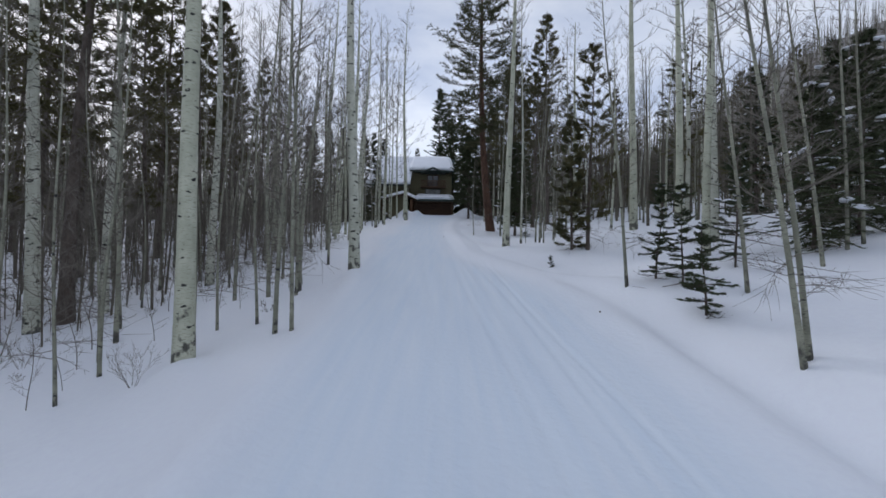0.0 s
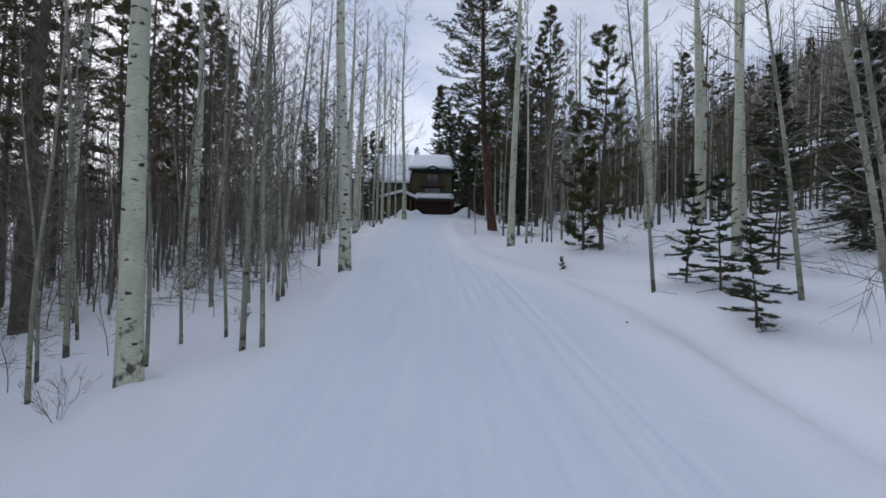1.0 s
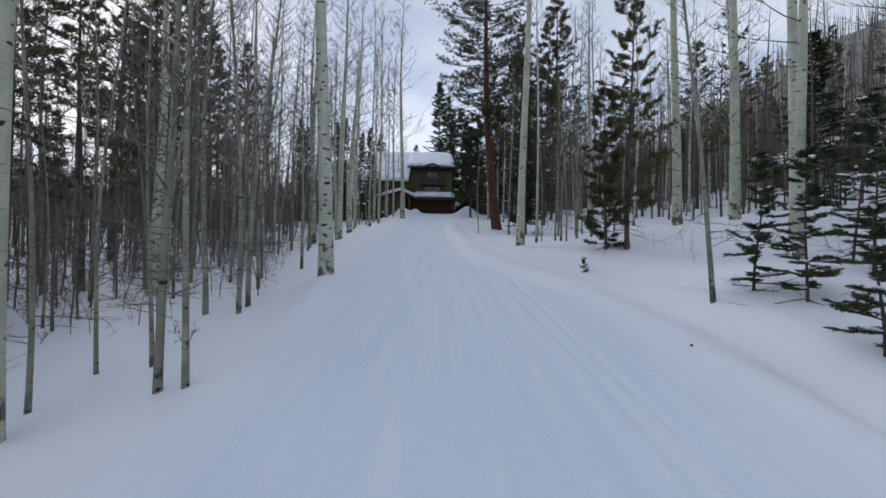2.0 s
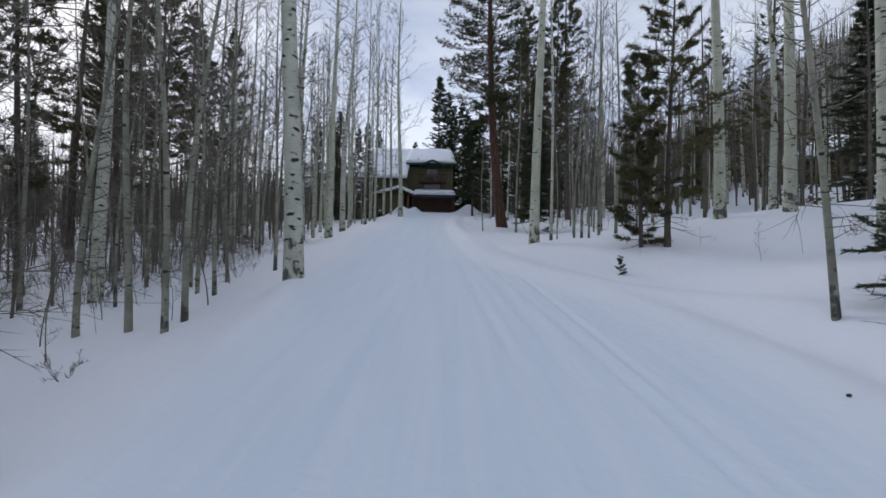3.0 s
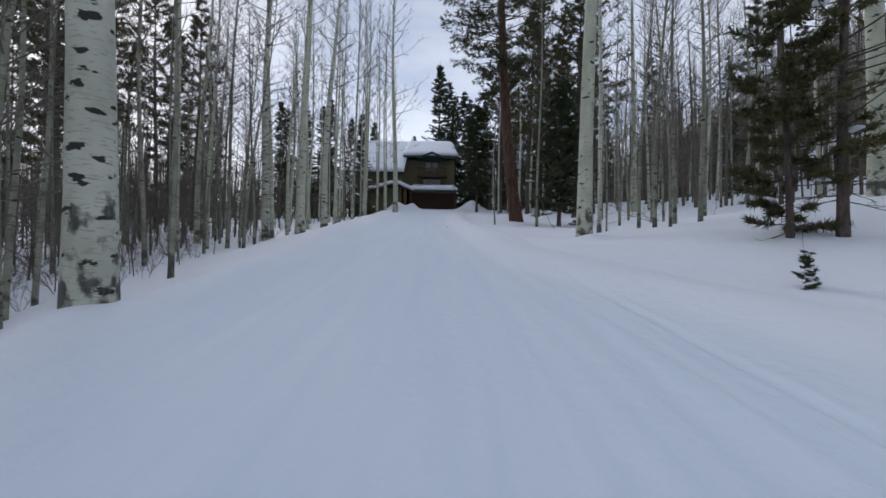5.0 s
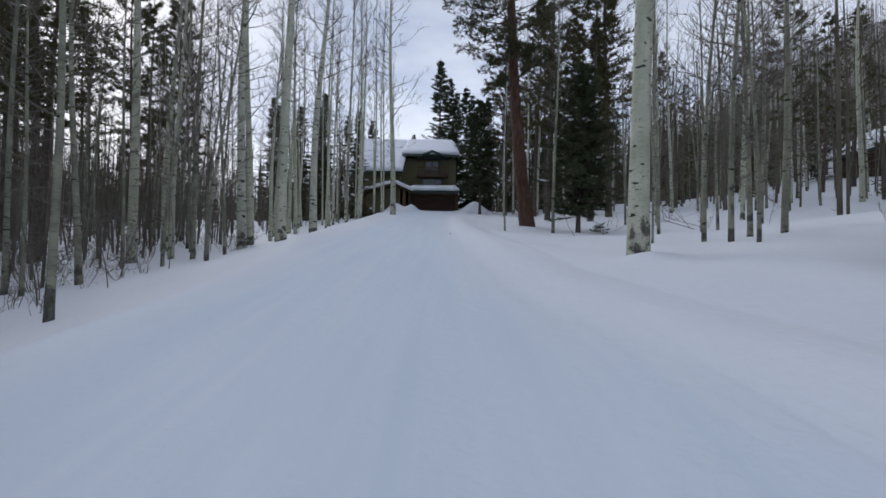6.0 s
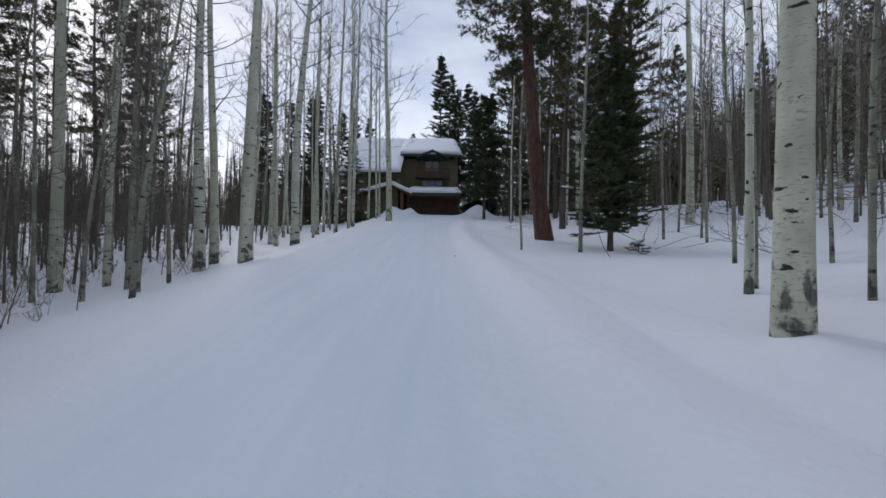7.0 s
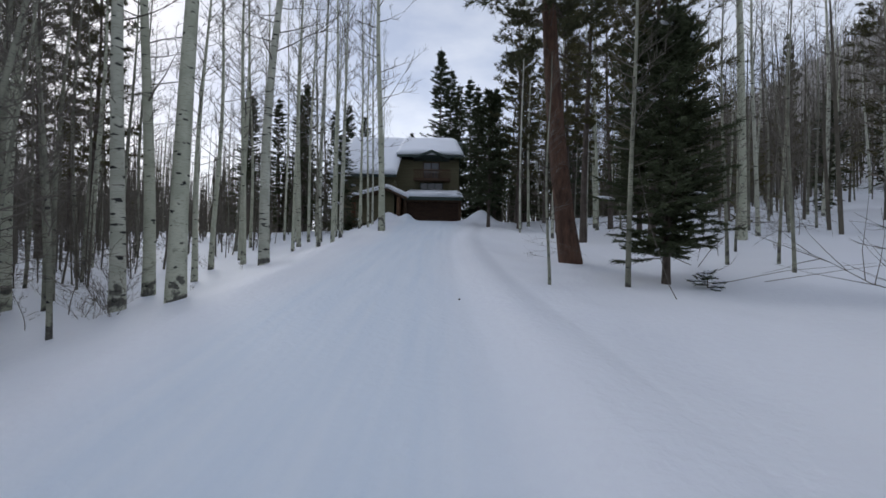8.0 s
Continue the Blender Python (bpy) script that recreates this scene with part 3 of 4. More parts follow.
for x, y, s, k in ((-5.0, 49.0, 1.25, 0.55), (-7.4, 52.5, 1.3, 0.6), (-5.6, 54.5, 1.2, 0.6), (-8.8, 49.5, 1.3, 0.65), (-7.0, 49.2, 1.2, 0.5), (-9.6, 54.0, 1.25, 0.6),
                   (-4.6, 52.0, 1.0, 0.45), (-6.6, 55.5, 1.15, 0.5), (-10.4, 46.0, 1.3, 0.7), (-9.9, 50.5, 1.2, 0.6), (-7.8, 43.5, 1.2, 0.6), (-11.2, 52.0, 1.3, 0.6), (6.0, 55.0, 1.2, 0.9), (7.3, 51.0, 1.2, 0.8), (5.2, 44.0, 1.0, 0.7), (8.3, 46.5, 1.1, 0.8), (6.9, 44.0, 1.0, 0.6), (4.3, 48.5, 1.0, 0.6)):
    stand((mid_a, mid_b, mid_c)[int(abs(y) * 10) % 3], x, y, y * 47, s, k)
# leaning stems
for x, y, tip in ((5.5, 6.95, -8.5), (5.66, 7.05, -6.5), (4.85, 12.05, -5), (6.73, 10.1, -6), (9.3, 11.2, -7), (10.6, 12.0, -1), (11.3, 12.3, -1)):
    ob = stand(thin_c, x, y, 0, 0.85, 1.0, (0, tip))
    tagged(ob, "slim young aspen leaning over the snow bank")

# single pines and firs
plant(conifer("pine", "big leaning pine with reddish bark", 41, 23, 0.64, RED_BARK, NEEDLES, 0.29, 3.3, 44, 8, 0.40, -0.15, 22, 0.23, 14, gaps=0.08, width=0.015, bend=0.004, lean=(-0.14, 0), ease=0.22, dead=26), 3.6, 34.7)
plant(conifer("pine", "young pine with clumps of dark needles, a little snow", 42, 8.5, 0.17, PINE_BARK, NEEDLES, 0.13, 1.35, 26, 5, 0.5, -0.02, 25, 0.15, 10, 0.004, 0.1, 0.010, dead=8, tiers=0.4), 5.75, 18.2)
plant(conifer("pine", "short bushy pine with dark needles down to the snow", 44, 5.6, 0.12, PINE_BARK, NEEDLES, 0.06, 0.75, 22, 6, 0.5, -0.02, 26, 0.14, 10, 0.01, 0.1, 0.010, dead=2, tiers=0.4), 5.2, 18.5)
plant(conifer("spruce", "dense dark spruce with a clear lower trunk", 43, 6.6, 0.2, PINE_BARK, NEEDLES_FIR, 0.13, 1.45, 46, 9, 0.36, 0.1, 18, 0.16, 12, 0.008, 0.12, 0.015, dead=0, habit="fir"), 4.92, 31.5)
for x, y, h, sd in ((5.45, 9.45, 2.1, 51), (5.88, 11.2, 2.7, 52), (5.68, 12.2, 2.8, 53), (7.6, 11.9, 3.4, 54), (8.4, 13.2, 3.6, 55)):
    plant(conifer("young_fir", "young fir with snow on its open branches", sd, h, 0.06, PINE_BARK, NEEDLES_FIR, 0.16, 0.56, 11, 6, 0.5, 0.05, 20, 0.085, 12, 0.018, 0.14, 0.009, 0.02, dead=4, habit="fir", tiers=0.7, group="young firs beside the drive"), x, y)
plant(conifer("spruce", "broad dark spruce beside the garage", 46, 10.5, 0.26, PINE_BARK, NEEDLES_FIR, 0.2, 2.4, 44, 8, 0.6, -0.1, 12, 0.22, 9, 0.01, 0.08, 0.026, dead=0, habit="fir"), 2.9, 54.0)
tiny = plant(conifer("fir_seedling", "tiny fir seedling capped with snow", 58, 0.66, 0.05, PINE_BARK, NEEDLES_FIR, 0.3, 0.10, 7, 5, 0.3, 0.15, 14, 0.045, 4, 0.14, 0.0, 0.009, dead=0, habit="fir", group="young firs beside the drive"), 3.9, 16.56)
plant(conifer("fir_seedling", "little fir half buried in snow", 59, 0.6, 0.04, PINE_BARK, NEEDLES_FIR, 0.25, 0.36, 5, 5, 0.4, 0.0, 12, 0.08, 6, 0.4, 0.05, 0.012, dead=0, habit="fir", group="young firs beside the drive"), 5.6, 31.0)
laden = conifer("spruce", "dark spruce with boughs weighed down by snow", 45, 8.5, 0.2, PINE_BARK, NEEDLES_FIR, 0.03, 2.3, 30, 8, 0.7, -0.3, 13, 0.19, 9, 0.012, 0.06, 0.024, dead=0, cap=2.0, habit="fir")
protos.append(laden)
for x, y, s in ((10.3, 12.7, 0.6), (12.4, 13.6, 0.75), (14.6, 17.2, 0.8), (16.6, 18.2, 0.9), (18.8, 16.5, 1.0), (15.2, 14.0, 0.9), (-8.4, 57.3, 0.95)):
    stand(laden, x, y, x * 40, s)
stand(pine_a, -11.3, 13.8, 70, 1.0, 1.3)
for x, y, s in ((-11.5, 66.5, 1.0), (-13.6, 63.5, 0.9), (-15.6, 63.0, 1.0), (-19.2, 64.0, 1.1), (-11.0, 71.0, 1.15), (-1.3, 80.5, 1.9), (0.2, 82.0, 1.75), (1.6, 79.0, 1.5), (2.6, 72.0, 1.35), (3.0, 66.0, 1.1), (-5.2, 86.0, 1.15), (-3.3, 87.5, 1.05), (-10.2, 77.5, 1.2), (-12.8, 61.0, 1.05), (-17.2, 60.5, 0.95), (-14.6, 66.0, 1.1), (1.2, 84.0, 1.35), (4.3, 63.0, 1.0), (6.8, 60.5, 1.2), (9.6, 56.0, 1.15), (3.4, 68.0, 1.0)):
    stand(spruce_a, x, y, x * 60, s)
for x, y, s in ((7.3, 37.5, 1.0), (8.85, 39.2, 1.05), (6.0, 41.5, 0.95), (4.9, 52.5, 0.95), (6.6, 48.5, 0.95), (8.4, 53.0, 1.0), (5.6, 58.0, 1.0), (7.6, 57.0, 0.9), (9.6, 48.0, 1.0), (-13.0, 24.5, 0.85), (-16.0, 32.0, 0.95), (-15.5, 17.5, 0.95), (-17.5, 22.0, 1.0), (-13.6, 21.0, 0.9), (-20.0, 43.0, 1.0), (-17.2, 42.5, 1.05), (-21.0, 46.0, 1.1), (-16.5, 26.5, 1.0), (-14.5, 30.0, 0.95), (-18.5, 33.0, 1.05)):
    stand((pine_a, pine_b)[int(abs(x)) % 2], x, y, x * 60, s)

# ---- filling the wood ----
def free(x, y, gap):
    return all((x - a) ** 2 + (y - b) ** 2 > gap * gap for a, b in taken)


def sow(count, rows, seed, x0, x1, y0, y1, gap, keep, scale=(0.75, 1.15)):
    """Scatters copies of the trees in rows over a stretch of the wood where keep(x, y) holds."""
    rng = random.Random(seed)
    made = 0
    for _ in range(count * 12):
        x, y = rng.uniform(x0, x1), rng.uniform(y0, y1)
        if not keep(x, y) or not free(x, y, gap):
            continue
        stand(rng.choice(rows), x, y, rng.uniform(0, 360), rng.uniform(*scale), rng.uniform(0.8, 1.15), (rng.gauss(0, 1.0), rng.gauss(0, 1.0)))
        made += 1
        if made == count:
            break


def west(x, y):
    edge = -3.9 - 2.6 * smooth(17, 24, y)
    return x - middle(y) < edge and not (x > -14 and y > 57)


def east(x, y):
    s = x - 0.4
    return s > 7.5 - 2.5 * smooth(30, 36, y) and not (y > 58 and x < 6) and not (s < 12 and 17 < y < 31)


def shrub(seed, height, stems):
    """A leafless bush of several stems."""
    rng = random.Random(seed)
    root = thing("shrub", "leafless brown shrub poking through the snow", "shrub", "shrubs in the snow")
    v, f = [], []
    for k in range(stems):
        a = rng.uniform(0, 2 * math.pi)
        sprig(v, f, rng, Vector((math.cos(a) * 0.06, math.sin(a) * 0.06, -0.1)), Vector((math.cos(a) * 0.55, math.sin(a) * 0.55, 1)).normalized(), height * rng.uniform(0.6, 1.1), 0.009, 2, 0.03)
    part("brushwood", mesh_of("brushwood", v, f, TWIG), root, kind="stuff")
    return root


def bare_bough(seed, label, at, way, length, r, depth=2):
    """A leafless bough rising from the snow."""
    rng = random.Random(seed)
    root = thing("fallen_bough", label, "branch", "fallen boughs", at=at)
    v, f = [], []
    sprig(v, f, rng, Vector((0, 0, -0.15)), Vector(way).normalized(), length, r, depth, 0.02)
    part("bough_wood", mesh_of("bough_wood", v, f, TWIG), root, kind="stuff")


bare_bough(94, "bare grey bough arching over the snow", (8.3, 28.4, ground(8.3, 28.4)), (-0.95, -0.1, 0.22), 3.2, 0.018, 1)
bare_bough(95, "bare grey bough lying low over the snow", (8.0, 27.3, ground(8.0, 27.3)), (-0.95, 0.1, 0.1), 2.6, 0.015, 1)
bare_bough(96, "thin dead stem fallen against the trees", (8.2, 36.0, ground(8.2, 36.0)), (-2.8, -10.5, 3.45 - ground(8.2, 36.0)), 8.6, 0.028, 1)
bare_bough(97, "bare grey bough beside the young pine", (5.8, 17.8, ground(5.8, 17.8)), (0.9, 0.0, 0.35), 1.3, 0.012, 1)



def pine_cone(x, y, turn):
    """A dropped cone: rings of blunt scales round an egg-shaped core."""
    rng = random.Random(int(x * 100 + y))
    v, f = [], []
    for ring in range(6):
        h = ring / 5
        r = 0.022 * math.sin(0.5 + 2.2 * h)
        for k in range(8):
            a = 2 * math.pi * (k + 0.5 * (ring % 2)) / 8
            out = Vector((math.cos(a), math.sin(a), 0))
            clump(v, f, rng, Matrix.LocRotScale(out * r + Vector((0, 0, 0.012 + h * 0.055)), Euler((0, -0.5, a)), Vector((0.011, 0.009, 0.005))))
    ob = tagged(new("pine_cone", mesh_of("pine_cone", v, f, PINE_BARK)), "small dark pine cone lying on the snow", "pine cone", "pine cones on the snow")
    ob.matrix_basis = pose(x, y, ground(x, y) + 0.008, 78, 0, turn) @ Matrix.Scale(0.62, 4)


pine_cone(3.6, 10.5, 40)
pine_cone(0.0, 29.3, 130)

bush_a, bush_b, bush_c = shrub(91, 0.9, 4), shrub(92, 1.3, 7), shrub(93, 0.5, 5)
protos += [bush_a, bush_b, bush_c]
sow(58, [thin_a, thin_b, thin_c, mid_d], 61, -17, -4, 8, 34, 0.7, west)
sow(30, [mid_a, mid_d, mid_d, thin_c], 62, -24, -4, 24, 60, 1.0, west)
sow(9, [pine_a, pine_b, spruce_a], 63, -34, -15, 12, 60, 2.6, west)
sow(26, [mid_b, mid_d, thin_a, thin_c], 64, -34, -12, 10, 60, 1.2, west)
sow(56, [thin_a, thin_c, mid_d, mid_b], 65, 5, 30, 14, 62, 1.0, east)
sow(30, [mid_a, mid_d, mid_c], 66, 6, 40, 14, 62, 1.4, east)
sow(12, [pine_a, pine_b, spruce_a, spruce_b], 67, 8, 40, 40, 70, 2.4, east)
sow(5, [spruce_b, pine_b, spruce_a], 68, 14, 30, 14, 26, 2.4, east)
sow(90, [whip], 70, -16, -4.6, 4, 34, 0.4, west, (0.4, 1.0))
sow(60, [bush_a, bush_b, bush_c], 71, -15, -4.2, 5, 40, 0.5, west, (0.3, 0.75))
sow(36, [bush_b, bush_a], 73, -14, -7.6, 17, 33, 0.4, west, (0.7, 1.1))
sow(14, [bush_a, bush_c, whip], 72, 6, 16, 6, 40, 0.5, lambda x, y: True, (0.3, 0.7))


def woods(name, label, count, seed, where, pines, high, twigs, blades):
    """Woodland too far and thick to count: bare stems and needle trees in one mesh each."""
    rng = random.Random(seed)
    sv, sf, tv, tf, nv, nf = [], [], [], [], [], []
    made = 0
    while made < count:
        x, y = where(rng)
        if x is None:
            continue
        made += 1
        z = ground(x, y) - 0.3
        h = high * rng.uniform(0.6, 1.15)
        top = Vector((x + rng.gauss(0, 0.03) * h, y + rng.gauss(0, 0.03) * h, z + h))
        foot = Vector((x, y, z))
        pine = rng.random() < pines
        r = rng.uniform(0.05, 0.12) * (1.2 if pine else min(1.0, high / 10))
        tube(sv, sf, [foot, foot.lerp(top, 0.5) + Vector((rng.gauss(0, 0.1), 0, 0)), top], [r, r * 0.7, 0.01], 4)
        if pine:
            low = rng.uniform(0.05, 0.3)
            for k in range(blades):
                g = low + (0.98 - low) * k / blades
                a = rng.uniform(0, 2 * math.pi)
                L = h * 0.13 * (1 - (g - low) / (1 - low)) ** 0.7 * rng.uniform(0.6, 1.2) + 0.2
                p = foot.lerp(top, g)
                for q in range(7):
                    b = a + rng.gauss(0, 0.35)
                    e = p + Vector((math.cos(b), math.sin(b), rng.uniform(-0.35, 0.2))) * L * rng.uniform(0.25, 1.0)
                    n = len(nv)
                    wide = Vector((-math.sin(b), math.cos(b), rng.uniform(-0.5, 0.5))) * L * rng.uniform(0.05, 0.12)
                    nv += [e - wide, e + wide, e + Vector((math.cos(b) * L * 0.3, math.sin(b) * L * 0.3, rng.uniform(-0.2, 0.25) * L))]
                    nf.append((n, n + 1, n + 2))
        else:
            for k in range(twigs):
                g = rng.uniform(0.14 if high < 6 else 0.25, 0.98)
                a = rng.uniform(0, 2 * math.pi)
                L = h * 0.1 * rng.uniform(0.4, 1.2) * (1.2 - 0.6 * g)
                p = foot.lerp(top, g)
                d = Vector((math.cos(a), math.sin(a), rng.uniform(0.2, 1.1))) * L
                m = p + d * 0.55
                for e in (p + d, m + Vector((rng.gauss(0, 0.3), rng.gauss(0, 0.3), 0.5)) * L * 0.7):
                    b = p if e == p + d else m
                    w = Vector((rng.gauss(0, 1), rng.gauss(0, 1), 0)).normalized() * 0.014
                    n = len(tv)
                    tv += [b - w, b + w, e]
                    tf.append((n, n + 1, n + 2))
    root = thing(name, label, "woodland", kind="stuff")
    part("stems", mesh_of("stems", sv, sf, FAR_STEM), root, kind="stuff")
    if tv:
        part("twigs", mesh_of("twigs", tv, tf, TWIG), root, kind="stuff")
    if nv:
        part("needles", mesh_of("needles", nv, nf, NEEDLES), root, kind="stuff")
    return root


def area(x0, x1, y0, y1, ok):
    def pick(rng):
        x, y = rng.uniform(x0, x1), rng.uniform(y0, y1)
        return (x, y) if ok(x, y) else (None, None)
    return pick


woods("west_woods", "dense leafless aspen wood with a few dark pines", 360, 81, area(-75, -16, 14, 100, lambda x, y: x < -16 - 0.1 * y), 0.12, 12, 40, 34)
woods("west_ridge_woods", "distant low ridge of leafless woods and pines", 4200, 82, area(-260, -45, 5, 300, lambda x, y: x < -0.25 * y - 25), 0.22, 8, 12, 10)
woods("northwest_woods", "bare aspens and dark pines beyond the house", 520, 88, area(-62, -10.5, 61, 105, lambda x, y: True), 0.3, 11, 48, 36)
woods("thicket", "thicket of thin brown saplings", 760, 83, area(-34, -8.5, 11, 58, lambda x, y: x < -8.5 - 0.05 * y), 0.0, 4.6, 64, 0)
woods("east_woods", "dense leafless aspen wood with dark pines", 820, 84, area(13, 85, 22, 110, lambda x, y: x > 9 + 0.12 * y and not (33 < x < 48 and 45 < y < 60)), 0.15, 11, 42, 34)
woods("back_woods", "pine wood behind the house", 170, 85, area(-60, 60, 84, 140, lambda x, y: abs(x + 2) > 3 or y > 120), 0.6, 9, 30, 34)
woods("east_woods", "dark pines and bare aspens behind the drive", 520, 87, area(4, 48, 60, 95, lambda x, y: True), 0.35, 12, 50, 44)
# added trees, never in view: they block skylight and darken both banks
woods("south_woods", "unseen wood of aspens and pines added behind the foot of the drive to shade the banks", 420, 89, area(-60, 60, -50, 10, lambda x, y: (x > 8.5 + max(0.0, y) or x < -8.5 - max(0.0, y)) or y < -32), 0.4, 13, 46, 46)
woods("hill_woods", "wooded hillside of bare aspens and pines", 5600, 86, area(30, 330, 70, 330, lambda x, y: x > 0.22 * y), 0.25, 9, 14, 12)


# ---- the house ----
house = thing("house", "two-storey lodge with olive siding and deep snow on its roofs", "house", at=(0, 0, 7.2))


def hpart(name, bm, mat, label="", parent=None):
    ob = part_bm(name, bm, mat, parent or house, label)
    if parent is None:
        ob.location = (0, 0, -7.2)
    return ob


def new_bm():
    return bmesh.new()


# main walls
hpart("wall", box(new_bm(), (-9.8, 65.2, 7.0), (1.05, 75, 13.55)), SIDING, "olive board siding")
hpart("wing_wall", box(new_bm(), (-9.8, 61.9, 7.0), (-4.85, 65.2, 11.0)), SIDING, "olive board siding")
hpart("garage_wall", prism(new_bm(), [(-3.95, 7.0), (-3.95, 9.35), (1.2, 9.35), (1.2, 7.0), (0.95, 7.0), (0.95, 8.95), (-3.7, 8.95), (-3.7, 7.0)], "y", 61.6, 61.95), WOOD, "dark brown wood front")
hpart("gable", prism(new_bm(), [(65.2, 13.55), (69.9, 16.35), (75, 13.55)], "x", 0.75, 1.05), SIDING)
door = hpart("garage_door", box(new_bm(), (-3.7, 61.8, 7.0), (0.95, 61.87, 8.95)), DOOR, "dark brown panelled garage door")
for r in range(4):
    for c in range(8):
        x, z = -3.6 + c * 0.565, 7.12 + r * 0.46
        part_bm("panel", box(new_bm(), (x, 61.77, z), (x + 0.5, 61.805, z + 0.4), 0.012), DOOR, door)


def roof_slab(name, outline, lo, hi, mat, label=""):
    return hpart(name, prism(new_bm(), outline, "x", lo, hi), mat, label)


def snow_slab(x0, x1, low, high, deep, seed, right_skew=0.0):
    """Soft snow lying on a slope that climbs from low (y, z) to high (y, z)."""
    cols, rows = 36, 14
    v, f = [], []
    for top in (1, 0):
        for j in range(rows + 1):
            g = j / rows
            for i in range(cols + 1):
                h = i / cols
                x = x0 + (x1 - x0) * h + right_skew * g * h
                y, z = low[0] + (high[0] - low[0]) * g, low[1] + (high[1] - low[1]) * g
                if top:
                    rim = min(1.0, min(h, 1 - h) * 14, (g * 5 + 0.55) if j else 0.5)
                    z += deep * math.sqrt(max(rim, 0.08)) * (0.9 + 0.22 * noise.noise((x * 0.7, y * 0.9, seed)))
                    y -= 0.16 * (1 - g) * (0.6 + noise.noise((x * 0.9, seed, 2.0)))
                v.append((x, y, z))
    n = (cols + 1) * (rows + 1)
    for j in range(rows):
        for i in range(cols):
            a = j * (cols + 1) + i
            f.append((a, a + 1, a + cols + 2, a + cols + 1))
            f.append((n + a, n + a + cols + 1, n + a + cols + 2, n + a + 1))
    ring = [i for i in range(cols + 1)] + [j * (cols + 1) + cols for j in range(1, rows + 1)] + [rows * (cols + 1) + i for i in range(cols - 1, -1, -1)] + [j * (cols + 1) for j in range(rows - 1, 0, -1)]
    for a, b in zip(ring, ring[1:] + ring[:1]):
        f.append((a, n + a, n + b, b))
    ob = part("roof_snow", mesh_of("roof_snow", v, f, SNOW_CAP, True), house, "thick smooth snow")
    ob.location = (0, 0, -7.2)
    return ob


# main roof, its eave towards the drive
roof_slab("roof", [(64.2, 13.6), (64.2, 13.8), (69.9, 16.6), (75.9, 13.8), (75.9, 13.6), (69.9, 16.4)], -4.9, 1.45, TRIM, "dark green roof edge")
snow_slab(-4.95, 1.42, (64.15, 13.81), (69.95, 16.61), 0.44, 1.0, -0.5)
roof_slab("wing_roof", [(60.9, 11.05), (60.9, 11.25), (69.9, 16.6), (75.9, 13.8), (75.9, 13.6), (69.9, 16.4)], -10.4, -4.6, TRIM, "dark green roof edge")
snow_slab(-10.45, -4.55, (60.85, 11.26), (69.95, 16.61), 0.42, 5.0)
# small gable over the balcony
hpart("eyebrow_gable", prism(new_bm(), [(-3.3, 13.35), (-3.3, 13.5), (-1.6, 14.2), (0.1, 13.5), (0.1, 13.35), (-1.6, 14.0)], "y", 63.7, 65.6), TRIM, "low green gable trim")
hpart("gable_face", prism(new_bm(), [(-3.1, 13.4), (-1.6, 14.0), (-0.1, 13.4)], "y", 64.9, 65.2), TRIM)
# balcony door and window
win = hpart("balcony_door", box(new_bm(), (-2.45, 65.06, 11.55), (-0.83, 65.2, 13.3)), WOOD, "brown wood-framed balcony door")
for x in (-2.35, -1.6):
    part_bm("pane", box(new_bm(), (x, 65.03, 11.7), (x + 0.65, 65.055, 13.18)), GLASS, win)
bal = hpart("balcony", box(new_bm(), (-3.3, 64.0, 11.38), (0.2, 65.2, 11.55)), WOOD, "brown wooden balcony")
part_bm("rail", box(new_bm(), (-3.3, 63.98, 12.28), (0.2, 64.08, 12.38)), WOOD, bal)
for i in range(24):
    x = -3.26 + i * 0.148
    part_bm("baluster", box(new_bm(), (x, 64.0, 11.55), (x + 0.06, 64.05, 12.28)), WOOD, bal)
low_win = hpart("window", box(new_bm(), (-2.7, 65.08, 10.45), (-0.5, 65.2, 11.3)), TRIM, "window above the garage roof")
for x in (-2.62, -1.91, -1.2):
    part_bm("pane", box(new_bm(), (x, 65.05, 10.53), (x + 0.62, 65.075, 11.22)), GLASS, low_win)
# garage roof and its snow
roof_slab("garage_roof", [(60.8, 9.05), (60.8, 9.32), (65.2, 10.25), (65.2, 10.0)], -3.9, 1.25, TRIM, "dark fascia")
snow_slab(-4.05, 1.3, (60.75, 9.33), (65.2, 10.26), 0.4, 9.0)
# porch to the side of the garage
hpart("porch_roof", prism(new_bm(), [(-3.6, 9.05), (-3.6, 9.3), (-5.35, 10.1), (-8.6, 9.2), (-8.6, 9.0), (-5.35, 9.88)], "y", 60.6, 64.0), WOOD, "brown gabled porch roof")
v, f = [], []
for j in range(8):
    for i in range(25):
        x = -8.75 + i * 5.3 / 24
        z = 10.12 - (abs(x + 5.35) / 1.75 * 0.78 if x > -5.35 else abs(x + 5.35) / 3.25 * 0.9)
        v.append((x, 60.5 + j * 0.45, z + 0.34 * (0.75 if j in (0,) else 1) * math.sqrt(min(1, 0.15 + min(i, 27 - i) / 4)) + 0.05 * noise.noise((x, j, 0))))
n = len(v)
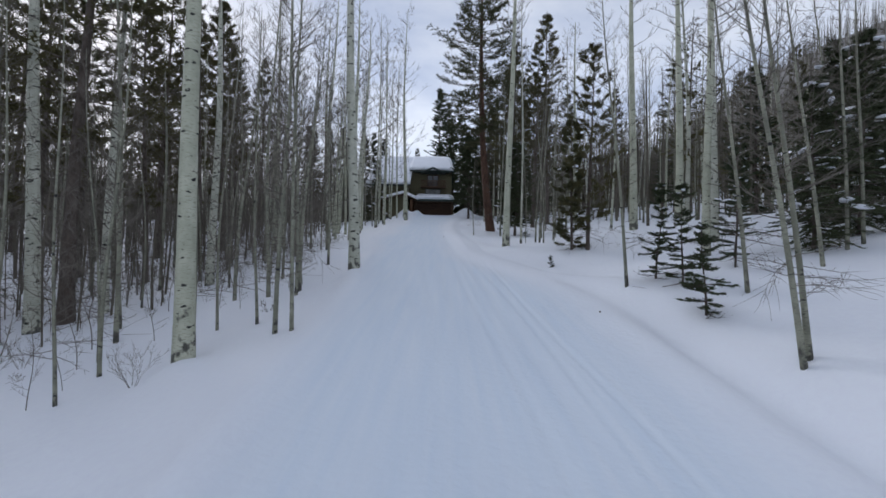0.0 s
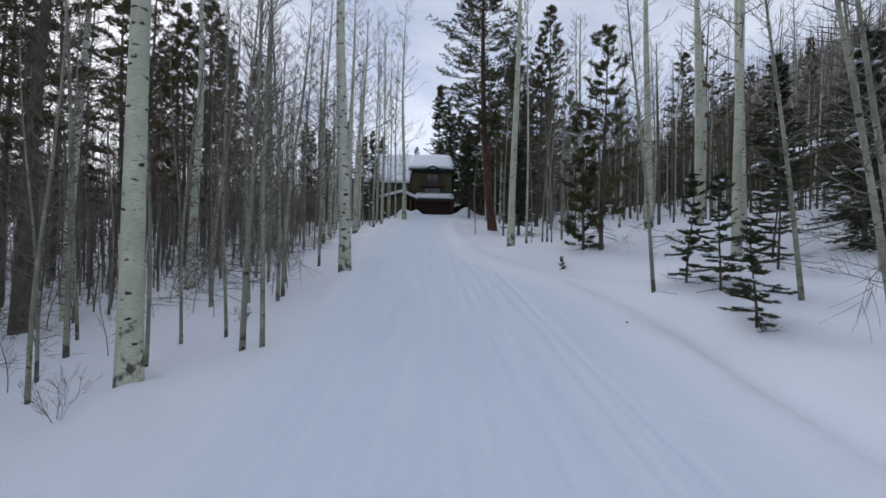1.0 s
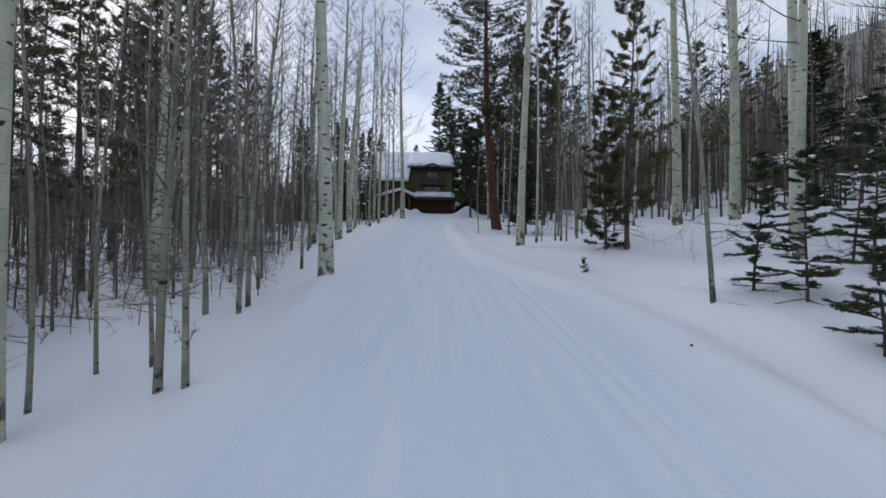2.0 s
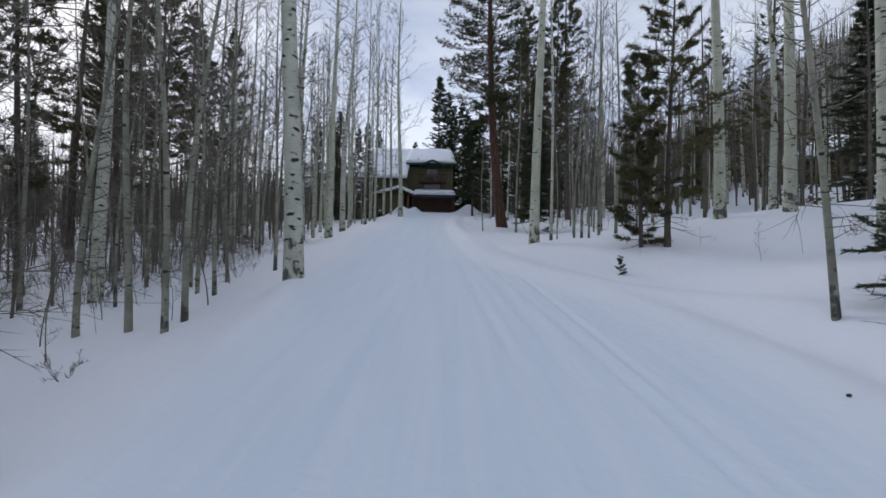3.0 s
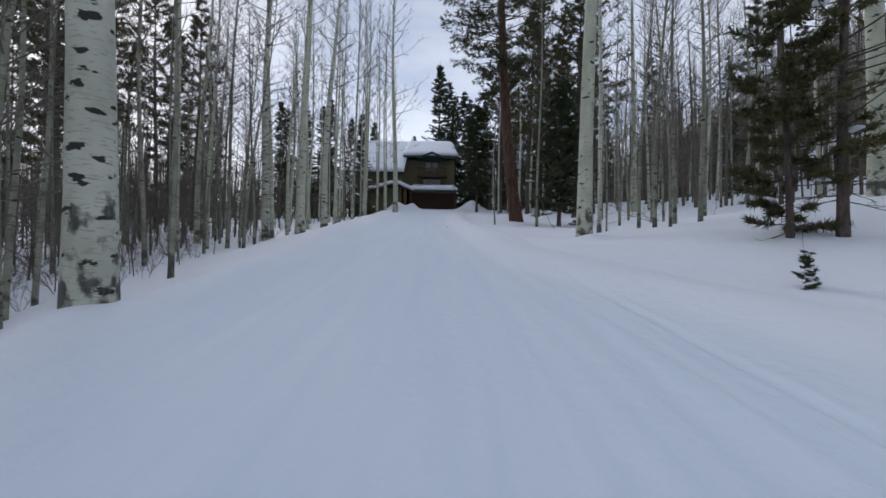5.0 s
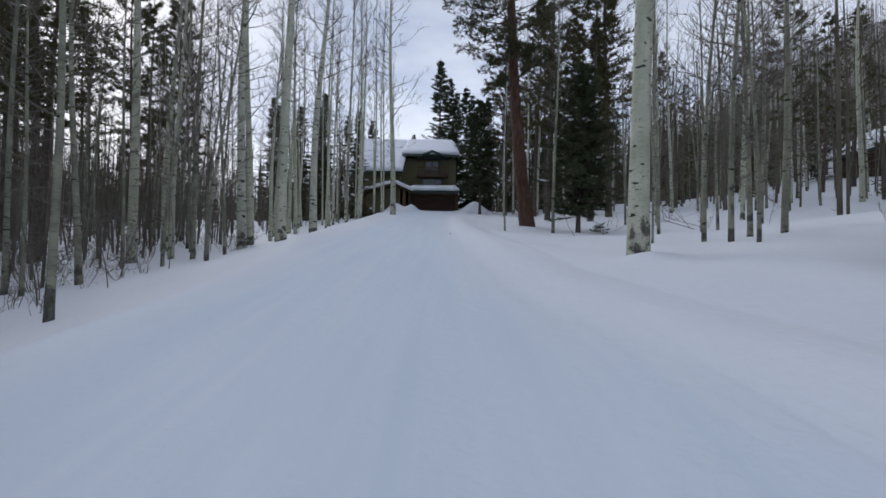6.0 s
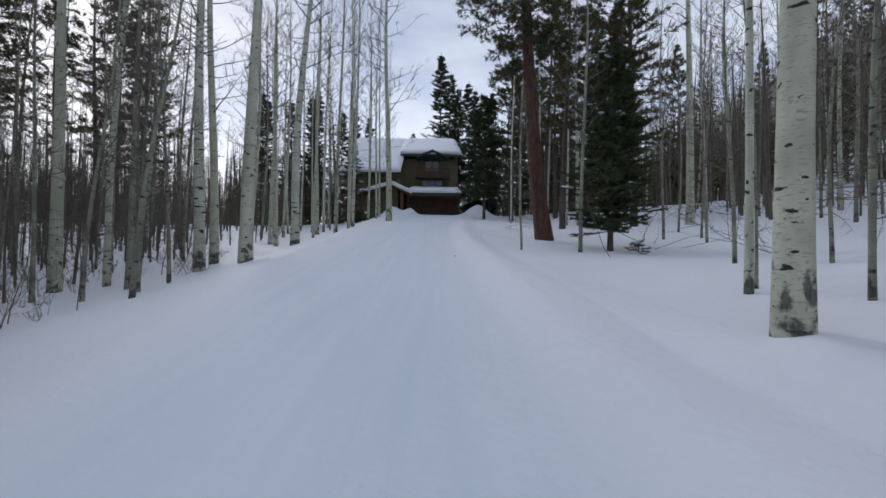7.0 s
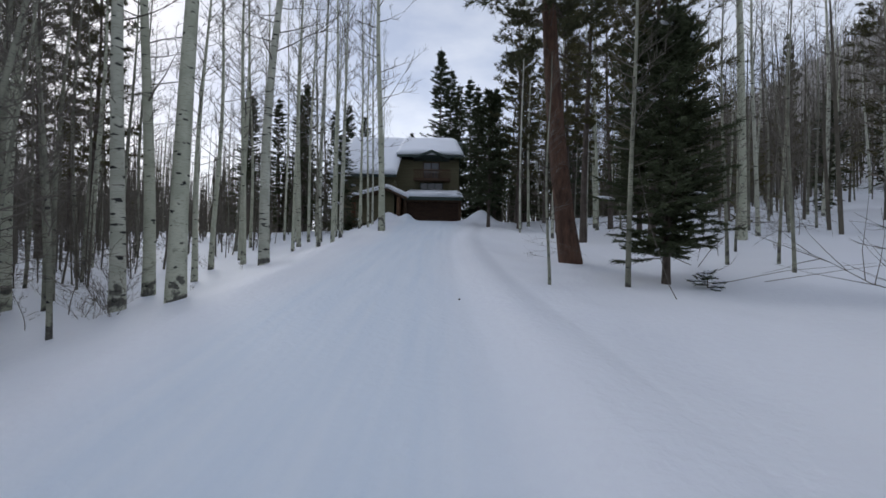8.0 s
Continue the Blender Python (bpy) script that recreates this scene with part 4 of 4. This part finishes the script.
v += [(a, b, c - 0.36) for a, b, c in v]
for j in range(7):
    for i in range(24):
        a = j * 25 + i
        f += [(a, a + 1, a + 26, a + 25), (n + a, n + a + 25, n + a + 26, n + a + 1)]
for i in range(24):
    f.append((i, n + i, n + i + 1, i + 1))
for j in range(7):
    f += [(j * 25, j * 25 + 25, n + j * 25 + 25, n + j * 25), (j * 25 + 24, n + j * 25 + 24, n + j * 25 + 49, j * 25 + 49)]
ob = part("roof_snow", mesh_of("roof_snow", v, f, SNOW_CAP, True), house, "thick smooth snow")
ob.location = (0, 0, -7.2)
for x in (-4.35, -8.3):
    v, f = [], []
    tube(v, f, [Vector((x, 61.0, 6.9)), Vector((x, 61.0, 8.2)), Vector((x, 61.0, 9.3))], [0.19, 0.18, 0.17], 12)
    ob = part("log_post", mesh_of("log_post", v, f, LOG, True), house, "peeled log post")
    ob.location = (0, 0, -7.2)
hpart("porch_wall", box(new_bm(), (-9.0, 63.9, 7.0), (-3.85, 64.1, 10.0)), LOG, "reddish log wall")

# ---- a cabin among the trees up the slope ----
cabin = thing("cabin", "dark wooden cabin with thick snow on its gabled roof", "house", at=(41.4, 49.0, 9.0))
for name, bm, mat, label in (
        ("wall", prism(new_bm(), [(-4.9, -0.6), (-4.9, 3.4), (0, 5.9), (4.9, 3.4), (4.9, -0.6)], "y", 0, 8), DOOR, "dark brown board wall"),
        ("roof", prism(new_bm(), [(-5.5, 3.1), (-5.5, 3.3), (0, 6.12), (5.5, 3.3), (5.5, 3.1), (0, 5.92)], "y", -0.7, 8.6), TRIM, "dark roof edge"),
        ("roof_snow", prism(new_bm(), [(-5.6, 3.31), (-5.65, 3.6), (-5.3, 3.95), (-0.4, 6.5), (0, 6.6), (0.4, 6.5), (5.3, 3.95), (5.65, 3.6), (5.6, 3.31), (0, 6.14)], "y", -0.8, 8.7), SNOW_CAP, "thick snow")):
    part_bm(name, bm, mat, cabin, label)

for proto in protos:
    for ob in (*proto.children_recursive, proto):
        bpy.data.objects.remove(ob)
